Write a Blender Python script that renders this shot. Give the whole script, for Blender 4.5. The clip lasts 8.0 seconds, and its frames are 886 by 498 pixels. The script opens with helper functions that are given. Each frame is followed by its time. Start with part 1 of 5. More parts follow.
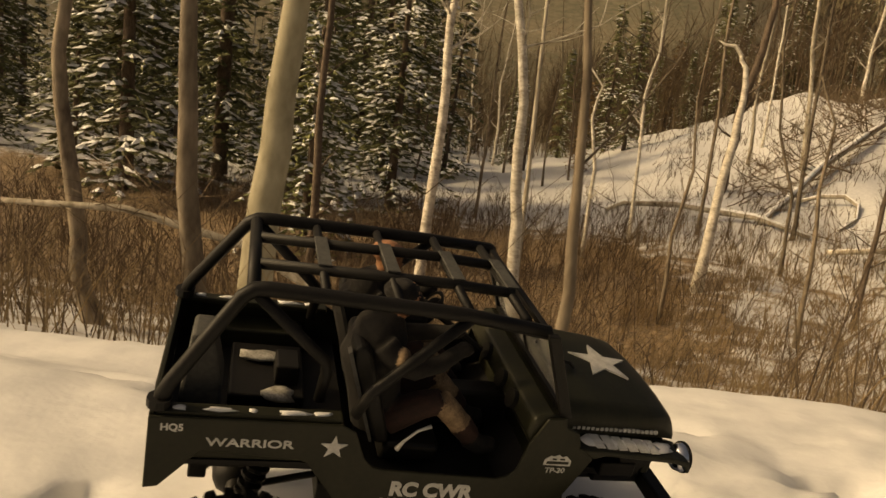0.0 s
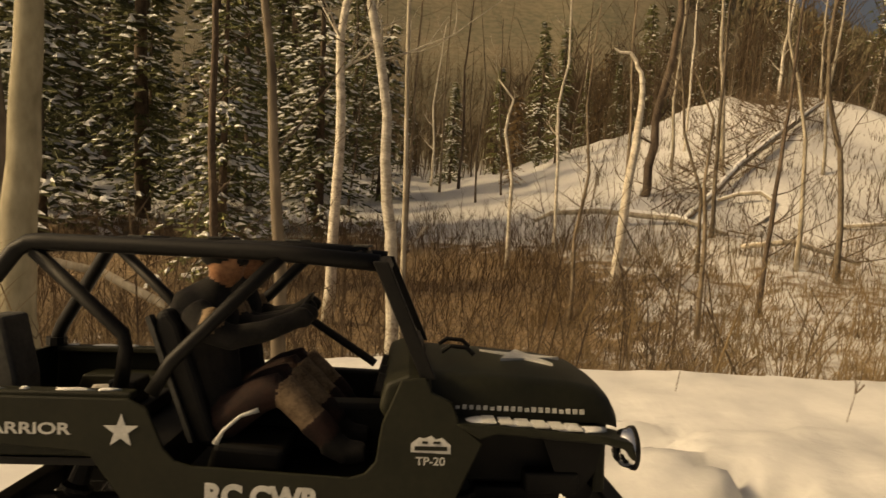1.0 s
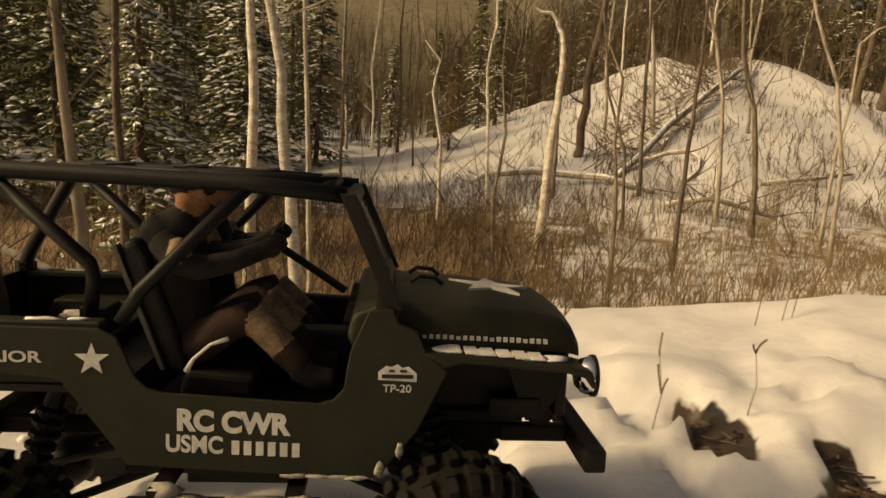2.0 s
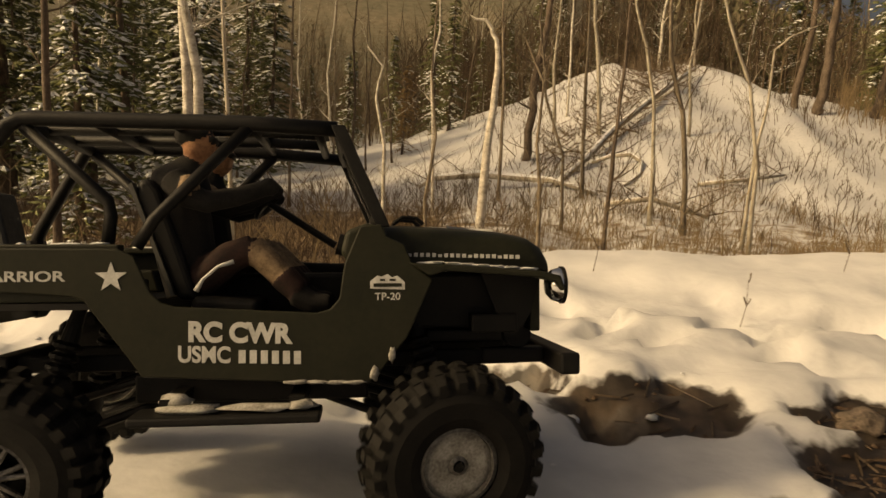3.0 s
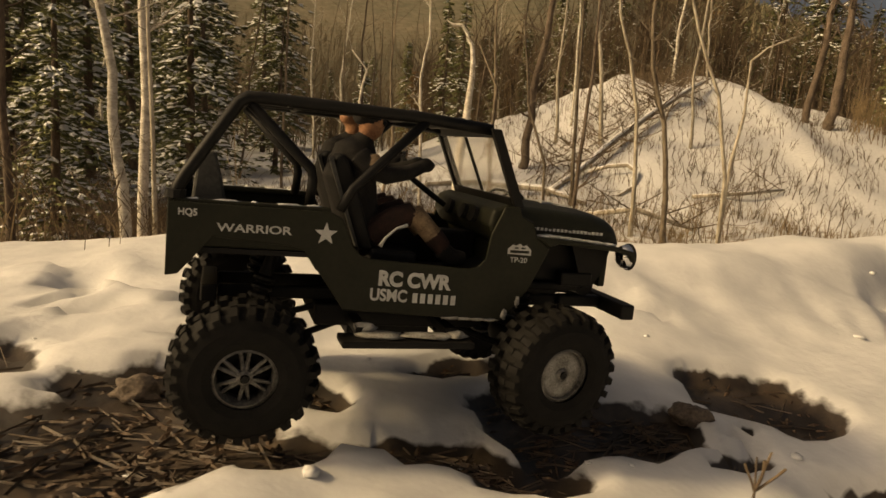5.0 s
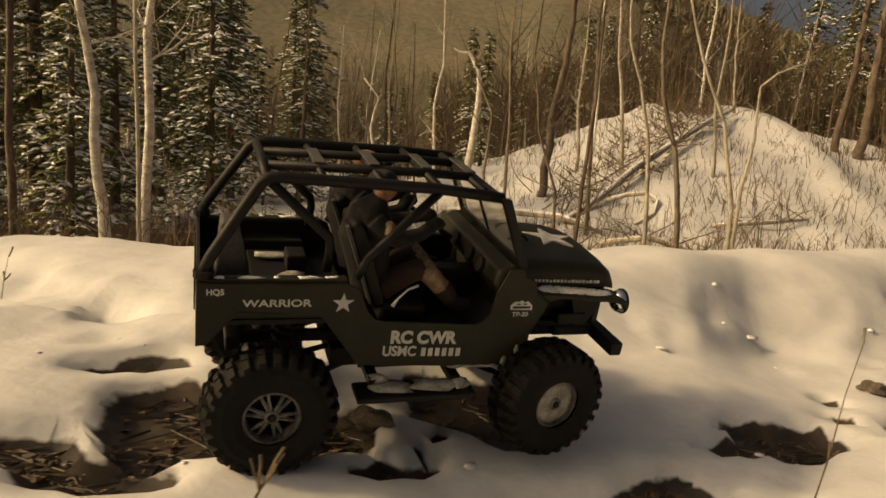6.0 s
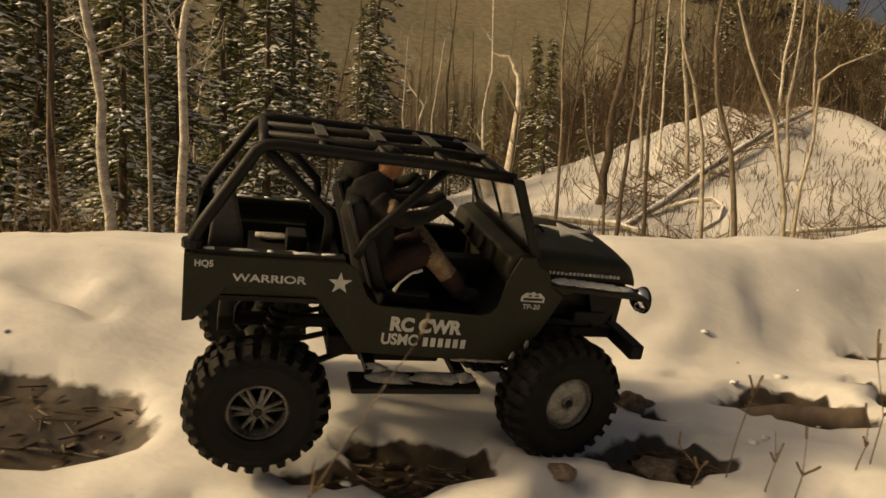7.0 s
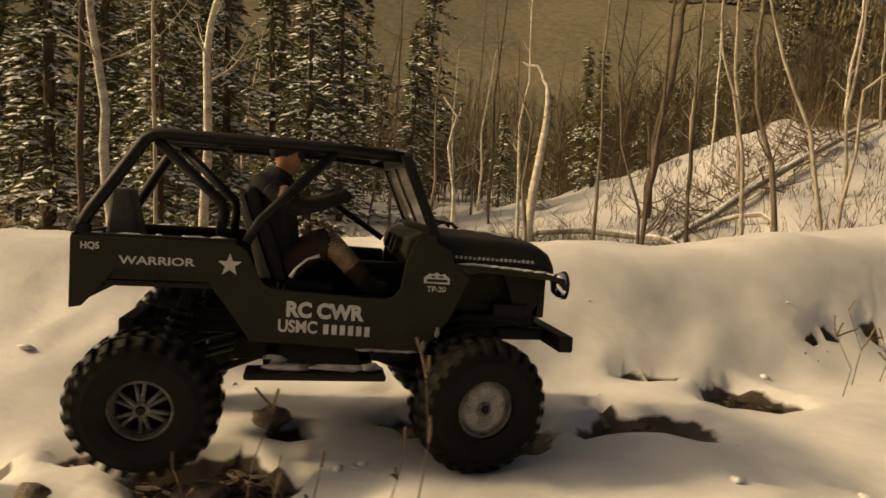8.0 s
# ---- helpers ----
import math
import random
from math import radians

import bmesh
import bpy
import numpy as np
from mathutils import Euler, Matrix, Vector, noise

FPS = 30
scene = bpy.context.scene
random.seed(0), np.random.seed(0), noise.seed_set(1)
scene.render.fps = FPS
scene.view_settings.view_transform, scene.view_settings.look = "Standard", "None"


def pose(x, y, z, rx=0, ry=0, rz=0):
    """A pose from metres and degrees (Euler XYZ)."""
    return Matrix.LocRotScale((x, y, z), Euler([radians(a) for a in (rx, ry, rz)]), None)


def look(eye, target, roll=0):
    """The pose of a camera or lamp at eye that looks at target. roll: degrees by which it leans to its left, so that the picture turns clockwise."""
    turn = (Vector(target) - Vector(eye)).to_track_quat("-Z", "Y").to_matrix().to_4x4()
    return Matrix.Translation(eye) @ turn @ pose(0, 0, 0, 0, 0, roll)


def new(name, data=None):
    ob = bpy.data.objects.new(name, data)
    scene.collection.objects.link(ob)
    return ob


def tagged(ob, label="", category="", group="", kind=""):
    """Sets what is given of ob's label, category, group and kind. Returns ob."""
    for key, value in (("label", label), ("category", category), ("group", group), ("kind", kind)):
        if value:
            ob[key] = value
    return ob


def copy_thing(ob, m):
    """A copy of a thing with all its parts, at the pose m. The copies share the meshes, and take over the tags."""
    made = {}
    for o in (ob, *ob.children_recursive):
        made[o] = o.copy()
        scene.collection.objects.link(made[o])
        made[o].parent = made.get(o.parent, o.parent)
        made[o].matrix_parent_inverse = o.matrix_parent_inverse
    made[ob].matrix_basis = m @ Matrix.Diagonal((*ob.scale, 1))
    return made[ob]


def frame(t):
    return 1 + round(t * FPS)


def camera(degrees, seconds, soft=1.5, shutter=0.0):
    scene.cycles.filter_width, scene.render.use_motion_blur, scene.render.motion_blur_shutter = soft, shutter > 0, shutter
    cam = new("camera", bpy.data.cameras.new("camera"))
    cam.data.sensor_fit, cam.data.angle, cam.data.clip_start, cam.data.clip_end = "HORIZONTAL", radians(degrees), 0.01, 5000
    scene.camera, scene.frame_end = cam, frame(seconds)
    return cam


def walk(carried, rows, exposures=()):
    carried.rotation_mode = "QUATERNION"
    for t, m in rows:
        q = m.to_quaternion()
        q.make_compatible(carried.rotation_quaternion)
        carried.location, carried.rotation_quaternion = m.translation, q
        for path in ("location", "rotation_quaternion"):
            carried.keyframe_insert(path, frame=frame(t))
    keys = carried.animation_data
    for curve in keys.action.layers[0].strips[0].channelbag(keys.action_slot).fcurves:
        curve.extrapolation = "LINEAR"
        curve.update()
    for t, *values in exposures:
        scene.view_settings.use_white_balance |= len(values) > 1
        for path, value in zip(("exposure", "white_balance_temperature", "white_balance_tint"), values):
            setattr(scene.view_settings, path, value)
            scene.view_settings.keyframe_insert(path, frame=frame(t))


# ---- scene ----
from mathutils.bvhtree import BVHTree

# ---- camera ----
CAMERA_ROWS = [
    (0.0, pose(0.078, 0.274, 0.447, 78.54, -7.28, 12.80)),
    (0.5, pose(0.385, 0.327, 0.426, 80.49, -3.97, 10.69)),
    (1.0, pose(0.683, 0.338, 0.416, 80.88, -3.91, 8.53)),
    (1.5, pose(0.888, 0.267, 0.427, 78.49, -4.09, 5.22)),
    (2.0, pose(1.061, 0.314, 0.404, 78.28, -3.35, 4.29)),
    (2.2, pose(1.155, 0.275, 0.402, 78.70, -2.15, 2.71)),
    (3.3, pose(1.620, -0.075, 0.390, 79.14, -3.34, 1.17)),
    (3.5, pose(1.705, -0.128, 0.387, 79.91, -3.07, 1.19)),
    (4.0, pose(1.925, -0.062, 0.406, 79.12, -2.50, 0.82)),
    (4.5, pose(2.194, 0.054, 0.411, 78.78, -3.42, -0.01)),
    (4.7, pose(2.285, 0.070, 0.405, 79.21, -4.32, 1.68)),
    (5.8, pose(2.785, 0.155, 0.376, 79.78, -3.18, 6.73)),
    (6.0, pose(2.880, 0.180, 0.371, 81.63, -4.56, 6.68)),
    (6.5, pose(3.149, 0.334, 0.352, 82.92, -4.28, 11.98)),
    (7.0, pose(3.453, 0.479, 0.335, 82.09, -3.49, 12.94)),
    (7.5, pose(3.676, 0.655, 0.310, 81.90, -2.77, 15.29)),
    (8.0, pose(3.941, 0.722, 0.332, 82.78, -3.96, 17.84)),
]
CAR_ROWS = [
    (0.0, pose(-0.076, 0.934, 0.052, 10.71, 3.03, 27.81)),
    (0.5, pose(0.232, 0.911, 0.070, 4.50, -0.02, 20.72)),
    (1.0, pose(0.497, 0.844, 0.069, -8.75, -1.47, 11.16)),
    (1.5, pose(0.665, 0.795, 0.072, -6.48, -2.58, 3.16)),
    (2.0, pose(0.879, 0.850, 0.087, -4.40, -0.34, 8.51)),
    (2.2, pose(0.977, 0.824, 0.089, -12.77, -2.29, 7.11)),
    (3.3, pose(1.466, 0.538, 0.126, -11.13, -1.44, 9.57)),
    (3.5, pose(1.567, 0.499, 0.129, -4.24, -1.01, 11.48)),
    (4.0, pose(1.829, 0.606, 0.144, -6.02, 1.36, 17.32)),
    (4.5, pose(2.087, 0.784, 0.138, -5.18, 1.57, 19.64)),
    (4.7, pose(2.180, 0.828, 0.142, -4.39, 1.44, 19.77)),
    (5.8, pose(2.653, 0.991, 0.118, 9.71, 2.68, 26.35)),
    (6.0, pose(2.734, 1.033, 0.100, 12.22, -0.60, 26.09)),
    (6.5, pose(2.944, 1.164, 0.089, 14.42, -1.11, 27.30)),
    (7.0, pose(3.227, 1.268, 0.093, 11.17, 2.49, 28.75)),
    (7.5, pose(3.402, 1.440, 0.078, -2.29, 1.13, 26.14)),
    (8.0, pose(3.577, 1.432, 0.083, -3.25, 0.22, 28.54)),
]

cam = camera(64.8, 8.0, soft=1.5, shutter=0.15)
walk(cam, CAMERA_ROWS, exposures=[(0.0, -0.24, 9800, 8), (8.0, -0.24, 9800, 8)])

# ---- world and sun ----
SUN = Vector((-0.80, -0.22, 0.52)).normalized()
world = bpy.data.worlds.new("winter_sky")
scene.world = world
world.use_nodes = True
wn = world.node_tree
sky = wn.nodes.new("ShaderNodeTexSky")
sky.sky_type, sky.sun_disc = "NISHITA", False
sky.air_density, sky.dust_density, sky.ozone_density = 0.45, 10.0, 0.2
sky.sun_elevation = math.asin(SUN.z)
sky.sun_rotation = math.atan2(SUN.x, SUN.y)
wn.links.new(sky.outputs[0], wn.nodes["Background"].inputs[0])
wn.nodes["Background"].inputs[1].default_value = 0.11
lamp = bpy.data.lights.new("sun", "SUN")
lamp.energy, lamp.angle, lamp.color = 2.9, radians(6), (1.0, 0.82, 0.56)
sun = new("sun", lamp)
sun.matrix_world = look(SUN * 60, (0, 0, 0))

# ---- helpers of this scene ----
def part(name, bm, material, parent=None, label="", smooth=False):
    """One mesh object from a bmesh, under a thing or a part."""
    me = bpy.data.meshes.new(name)
    bm.to_mesh(me)
    bm.free()
    for m in material if isinstance(material, (list, tuple)) else (material,):
        me.materials.append(m)
    if smooth:
        me.polygons.foreach_set("use_smooth", [True] * len(me.polygons))
    ob = new(name, me)
    ob.parent = parent
    if label:
        tagged(ob, label)
    return ob


def raw(name, verts, faces, material, parent=None, label="", smooth=False, slots=None):
    """One mesh object from arrays of corners and faces."""
    me = bpy.data.meshes.new(name)
    me.from_pydata([tuple(v) for v in verts], [], [tuple(f) for f in faces])
    for m in material if isinstance(material, (list, tuple)) else (material,):
        me.materials.append(m)
    if slots is not None:
        me.polygons.foreach_set("material_index", slots)
    if smooth:
        me.polygons.foreach_set("use_smooth", [True] * len(me.polygons))
    me.update()
    ob = new(name, me)
    ob.parent = parent
    if label:
        tagged(ob, label)
    return ob


def softened(ob, width, segments=2):
    mod = ob.modifiers.new("edge", "BEVEL")
    mod.width, mod.segments, mod.limit_method, mod.angle_limit = width, segments, "ANGLE", radians(35)
    return ob


def slab(bm, points, y0, y1):
    """A plate with the outline points (x, z), from y0 to y1."""
    a = [bm.verts.new((x, y0, z)) for x, z in points]
    b = [bm.verts.new((x, y1, z)) for x, z in points]
    bm.faces.new(a)
    bm.faces.new(b[::-1])
    for i in range(len(a)):
        j = (i + 1) % len(a)
        bm.faces.new((a[j], a[i], b[i], b[j]))
    bmesh.ops.recalc_face_normals(bm, faces=bm.faces[:])
    return bm


def block(bm, x0, x1, y0, y1, z0, z1):
    return slab(bm, [(x0, z0), (x1, z0), (x1, z1), (x0, z1)], y0, y1)


def tube(bm, points, radii, sides=8, caps=True):
    """A tube along points, with one radius or one each."""
    pts = [Vector(p) for p in points]
    if not isinstance(radii, (list, tuple)):
        radii = [radii] * len(pts)
    rings, up = [], None
    for i, p in enumerate(pts):
        d = (pts[min(i + 1, len(pts) - 1)] - pts[max(i - 1, 0)]).normalized()
        if up is None:
            up = d.orthogonal().normalized()
        up = (up - d * up.dot(d)).normalized()
        side = d.cross(up)
        rings.append([bm.verts.new(p + (up * math.cos(a) + side * math.sin(a)) * radii[i])
                      for a in (2 * math.pi * k / sides for k in range(sides))])
    for r, s in zip(rings, rings[1:]):
        for k in range(sides):
            bm.faces.new((r[k], r[(k + 1) % sides], s[(k + 1) % sides], s[k]))
    if caps:
        bm.faces.new(rings[0][::-1])
        bm.faces.new(rings[-1])
    return bm


def lathe(bm, profile, sides=32, closed=False):
    """Turns the profile of (radius, y) about the y axis."""
    rings = [[bm.verts.new((r * math.sin(a), y, r * math.cos(a))) for a in (2 * math.pi * k / sides for k in range(sides))]
             for r, y in profile]
    pairs = list(zip(rings, rings[1:])) + ([(rings[-1], rings[0])] if closed else [])
    for r, s in pairs:
        for k in range(sides):
            bm.faces.new((r[k], r[(k + 1) % sides], s[(k + 1) % sides], s[k]))
    bmesh.ops.recalc_face_normals(bm, faces=bm.faces[:])
    return bm


def blob(bm, centre, size, seed=0, rough=0.25, cuts=2):
    """An uneven lump."""
    made = bmesh.ops.create_icosphere(bm, subdivisions=cuts, radius=1.0)["verts"]
    for v in made:
        k = 1 + rough * noise.noise(v.co * 1.7 + Vector((seed * 3.1, seed, 0)))
        v.co = Vector(centre) + Vector((v.co.x * size[0], v.co.y * size[1], v.co.z * size[2])) * k
    return bm


# ---- materials ----
def material(name, rough=0.8, metal=0.0, shine=0.5):
    m = bpy.data.materials.new(name)
    m.use_nodes = True
    b = m.node_tree.nodes["Principled BSDF"]
    b.inputs["Roughness"].default_value, b.inputs["Metallic"].default_value = rough, metal
    b.inputs["Specular IOR Level"].default_value = shine
    return m, m.node_tree, b


def noisy(nt, scale, detail=4, stretch=(1, 1, 1), space="Object"):
    co = nt.nodes.new("ShaderNodeTexCoord")
    mp = nt.nodes.new("ShaderNodeMapping")
    mp.inputs["Scale"].default_value = stretch
    no = nt.nodes.new("ShaderNodeTexNoise")
    no.inputs["Scale"].default_value, no.inputs["Detail"].default_value = scale, detail
    nt.links.new(co.outputs[space], mp.inputs[0])
    nt.links.new(mp.outputs[0], no.inputs[0])
    return no.outputs[0]


def ramp(nt, fac, stops):
    r = nt.nodes.new("ShaderNodeValToRGB")
    els = r.color_ramp.elements
    while len(els) < len(stops):
        els.new(0.5)
    for e, (p, c) in zip(els, stops):
        e.position, e.color = p, (*c, 1)
    nt.links.new(fac, r.inputs[0])
    return r.outputs[0]


def mixed(nt, fac, a, b, how="MIX"):
    m = nt.nodes.new("ShaderNodeMix")
    m.data_type, m.blend_type = "RGBA", how
    for value, slot in ((fac, 0), (a, 6), (b, 7)):
        if hasattr(value, "is_output"):
            nt.links.new(value, m.inputs[slot])
        else:
            m.inputs[slot].default_value = value if slot == 0 else (*value, 1)
    return m.outputs[2]


def bumped(nt, b, height, strength, distance):
    bu = nt.nodes.new("ShaderNodeBump")
    bu.inputs["Strength"].default_value, bu.inputs["Distance"].default_value = strength, distance
    nt.links.new(height, bu.inputs["Height"])
    nt.links.new(bu.outputs[0], b.inputs["Normal"])


def varied(name, dark, light, scale, rough=0.8, metal=0.0, bump=0.3, distance=0.01, stretch=(1, 1, 1), fine=6.0, random_shift=0.0, shine=0.4):
    """A surface whose colour wanders between dark and light at two scales."""
    m, nt, b = material(name, rough, metal, shine)
    a = noisy(nt, scale, 5, stretch)
    c = noisy(nt, scale * fine, 4, stretch)
    mixn = nt.nodes.new("ShaderNodeMath")
    mixn.operation = "MULTIPLY_ADD"
    mixn.inputs[1].default_value = 0.45
    nt.links.new(c, mixn.inputs[0])
    half = nt.nodes.new("ShaderNodeMath")
    half.operation = "MULTIPLY"
    half.inputs[1].default_value = 0.55
    nt.links.new(a, half.inputs[0])
    nt.links.new(half.outputs[0], mixn.inputs[2])
    col = ramp(nt, mixn.outputs[0], [(0.36, dark), (0.62, light)])
    if random_shift:
        info = nt.nodes.new("ShaderNodeObjectInfo")
        hsv = nt.nodes.new("ShaderNodeHueSaturation")
        mr = nt.nodes.new("ShaderNodeMapRange")
        mr.inputs[3].default_value, mr.inputs[4].default_value = 1 - random_shift, 1 + random_shift
        nt.links.new(info.outputs["Random"], mr.inputs[0])
        nt.links.new(mr.outputs[0], hsv.inputs["Value"])
        nt.links.new(col, hsv.inputs["Color"])
        col = hsv.outputs[0]
    nt.links.new(col, b.inputs["Base Color"])
    bumped(nt, b, mixn.outputs[0], bump, distance)
    return m


SNOW = varied("snow", (0.55, 0.56, 0.57), (0.67, 0.67, 0.67), 9, 0.65, 0, 0.5, 0.01)
TREE_SNOW = varied("branch_snow", (0.70, 0.71, 0.72), (0.88, 0.88, 0.88), 6, 0.7)
BARK = varied("aspen_bark", (0.18, 0.15, 0.11), (0.50, 0.45, 0.37), 5, 0.85, 0, 0.6, 0.01, (1, 1, 0.35), 5, 0.25)
MID_BARK = varied("brown_bark", (0.07, 0.052, 0.036), (0.26, 0.21, 0.155), 5, 0.85, 0, 0.6, 0.01, (1, 1, 0.35), 5, 0.3)
PALE_BARK = varied("birch_bark", (0.30, 0.26, 0.21), (0.72, 0.68, 0.60), 7, 0.75, 0, 0.5, 0.006, (1, 1, 1.8), 5, 0.15)
ASPEN_BARK = varied("smooth_aspen_bark", (0.20, 0.175, 0.115), (0.40, 0.36, 0.26), 3.0, 0.75, 0, 0.35, 0.006, (1, 1, 0.5), 9)
DARK_BARK = varied("spruce_bark", (0.05, 0.035, 0.025), (0.16, 0.12, 0.09), 8, 0.9, 0, 0.8, 0.01, (1, 1, 0.4))
NEEDLES = varied("spruce_needles", (0.034, 0.044, 0.016), (0.17, 0.17, 0.066), 3, 0.75, 0, 0.2, 0.01, (1, 1, 1), 6, 0.35)

RUST = varied("rusty_needles", (0.085, 0.055, 0.025), (0.27, 0.175, 0.08), 3, 0.8, 0, 0.2, 0.01, (1, 1, 1), 6, 0.3)


def hazed_wood_material():
    """Distant woods: every tree a little different, dark green to dry brown, paled by painted-in haze."""
    m, nt, b = material("hazed_needles", 0.9, 0, 0.2)
    geo = nt.nodes.new("ShaderNodeNewGeometry")
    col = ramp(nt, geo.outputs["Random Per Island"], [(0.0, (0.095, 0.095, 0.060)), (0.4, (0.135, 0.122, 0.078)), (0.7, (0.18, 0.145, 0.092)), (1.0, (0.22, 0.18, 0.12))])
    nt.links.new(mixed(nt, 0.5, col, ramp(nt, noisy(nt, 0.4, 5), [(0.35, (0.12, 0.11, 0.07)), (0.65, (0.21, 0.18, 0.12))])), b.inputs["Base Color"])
    return m


HAZED_NEEDLES = hazed_wood_material()
TWIG = varied("dry_twig", (0.05, 0.034, 0.023), (0.19, 0.135, 0.085), 4, 0.85)
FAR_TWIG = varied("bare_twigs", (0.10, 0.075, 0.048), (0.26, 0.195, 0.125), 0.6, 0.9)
STRAW = varied("dry_grass", (0.11, 0.075, 0.042), (0.34, 0.245, 0.135), 2.5, 0.85)
MUD_STRAW = varied("wet_straw", (0.014, 0.009, 0.006), (0.085, 0.056, 0.033), 20, 0.6)
LEAF = varied("dead_leaves", (0.018, 0.010, 0.006), (0.085, 0.049, 0.026), 30, 0.7)
PAINT = varied("olive_paint", (0.0105, 0.011, 0.0062), (0.017, 0.017, 0.0095), 30, 0.5, 0, 0.08, 0.0005, shine=0.22)
BLACK = varied("black_plastic", (0.0035, 0.0035, 0.0035), (0.008, 0.007, 0.006), 60, 0.55, 0, 0.1, 0.0005, shine=0.22)
RUBBER = varied("tyre_rubber", (0.0025, 0.0023, 0.0022), (0.008, 0.007, 0.006), 70, 0.75, 0, 0.4, 0.001, shine=0.2)
DECAL = varied("white_decal", (0.38, 0.38, 0.365), (0.56, 0.56, 0.54), 90, 0.6, 0, 0.05, 0.0003)
ALLOY = varied("alloy_rim", (0.05, 0.047, 0.043), (0.24, 0.23, 0.215), 60, 0.5, 0.5, 0.1, 0.0005)
CHROME = varied("chrome", (0.75, 0.75, 0.75), (0.88, 0.88, 0.88), 40, 0.12, 1.0, 0.02, 0.0002)
GREY = varied("grey_plastic", (0.03, 0.03, 0.028), (0.065, 0.064, 0.058), 40, 0.7, 0, 0.1, 0.0005)
CLOTH = varied("dark_cloth", (0.003, 0.003, 0.003), (0.012, 0.010, 0.009), 90, 0.95, 0, 0.4, 0.001)
TAN = varied("tan_cloth", (0.085, 0.055, 0.032), (0.26, 0.18, 0.11), 90, 0.85, 0, 0.3, 0.001)
SKIN = varied("doll_skin", (0.16, 0.065, 0.032), (0.34, 0.17, 0.09), 60, 0.6, 0, 0.2, 0.0006)
RED = varied("maroon_cloth", (0.012, 0.006, 0.005), (0.032, 0.013, 0.010), 90, 0.9, 0, 0.3, 0.001)


def glass_material():
    m, nt, b = material("clear_pane", 0.08)
    b.inputs["Base Color"].default_value = (0.9, 0.9, 0.88, 1)
    b.inputs["Transmission Weight"].default_value = 0.95
    b.inputs["IOR"].default_value = 1.03
    return m


GLASS = glass_material()


def ground_material():
    """Snow, with bare mud where the mesh says so, litter on the slope and woodland far off."""
    m, nt, b = material("snowy_ground", 0.7)
    def mask(name):
        a = nt.nodes.new("ShaderNodeAttribute")
        a.attribute_name = name
        return a.outputs["Fac"]
    def threshold(fac, low, high):
        r = nt.nodes.new("ShaderNodeMapRange")
        r.inputs[1].default_value, r.inputs[2].default_value = low, high
        nt.links.new(fac, r.inputs[0])
        return r.outputs[0]
    def plus(a, c, k):
        n = nt.nodes.new("ShaderNodeMath")
        n.operation = "MULTIPLY_ADD"
        n.inputs[1].default_value = k
        nt.links.new(c, n.inputs[0])
        nt.links.new(a, n.inputs[2])
        return n.outputs[0]
    fine, mid, broad = noisy(nt, 55, 5), noisy(nt, 14, 5), noisy(nt, 1.1, 4)
    snow = ramp(nt, mid, [(0.3, (0.51, 0.515, 0.525)), (0.65, (0.63, 0.63, 0.63))])
    mud = ramp(nt, plus(mid, fine, 0.5), [(0.45, (0.006, 0.0045, 0.0032)), (0.72, (0.026, 0.018, 0.012)), (0.95, (0.070, 0.049, 0.032))])
    edge = threshold(plus(mask("mud"), noisy(nt, 26, 6), 0.5), 0.70, 0.80)
    litter = threshold(plus(mask("litter"), noisy(nt, 2.6, 7), 1.0), 1.10, 1.30)
    brown = ramp(nt, mid, [(0.35, (0.09, 0.06, 0.035)), (0.65, (0.30, 0.21, 0.12))])
    # far woodland floor: valley haze is put into these pale, low-contrast tones
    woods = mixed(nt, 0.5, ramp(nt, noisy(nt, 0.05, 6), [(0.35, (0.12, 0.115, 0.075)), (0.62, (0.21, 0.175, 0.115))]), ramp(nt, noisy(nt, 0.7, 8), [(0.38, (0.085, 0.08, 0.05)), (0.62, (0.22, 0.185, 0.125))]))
    col = mixed(nt, litter, snow, brown)
    col = mixed(nt, edge, col, mud)
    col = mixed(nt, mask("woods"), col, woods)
    nt.links.new(col, b.inputs["Base Color"])
    rough = nt.nodes.new("ShaderNodeMapRange")
    rough.inputs[3].default_value, rough.inputs[4].default_value = 0.7, 0.55
    nt.links.new(edge, rough.inputs[0])
    nt.links.new(rough.outputs[0], b.inputs["Roughness"])
    bumped(nt, b, plus(mid, fine, 0.35), 0.35, 0.010)
    return m


# ---- the ground: one sheet to the horizon ----
TRACK_X = [-3.0, -0.40, -0.08, 0.23, 0.50, 0.67, 0.88, 0.98, 1.47, 1.57, 1.83, 2.09, 2.18, 2.65, 2.73, 2.95, 3.23, 3.40, 3.58, 4.2, 6.0]
TRACK_Y = [0.95, 0.94, 0.93, 0.91, 0.84, 0.80, 0.85, 0.82, 0.54, 0.50, 0.61, 0.78, 0.83, 0.99, 1.03, 1.16, 1.27, 1.44, 1.43, 1.8, 2.9]
TRACK_Z = [-0.03, -0.025, -0.020, -0.003, -0.003, 0.0, 0.015, 0.017, 0.053, 0.057, 0.070, 0.066, 0.069, 0.036, 0.028, 0.017, 0.021, 0.006, 0.011, 0.02, 0.04]
TRACK_LEAN = [0, 3, 8, 3.5, -7, -4.5, -2, -6, -4, -1.5, -3, -2, -1, 6, 7, 9, 7, -1.5, -1, 0, 0]
EDGE_X = [-4.0, -1.1, -0.3, 0.28, 0.63, 1.2, 1.5, 1.9, 2.5, 2.9, 3.4, 3.9, 4.2, 4.5, 7.0]
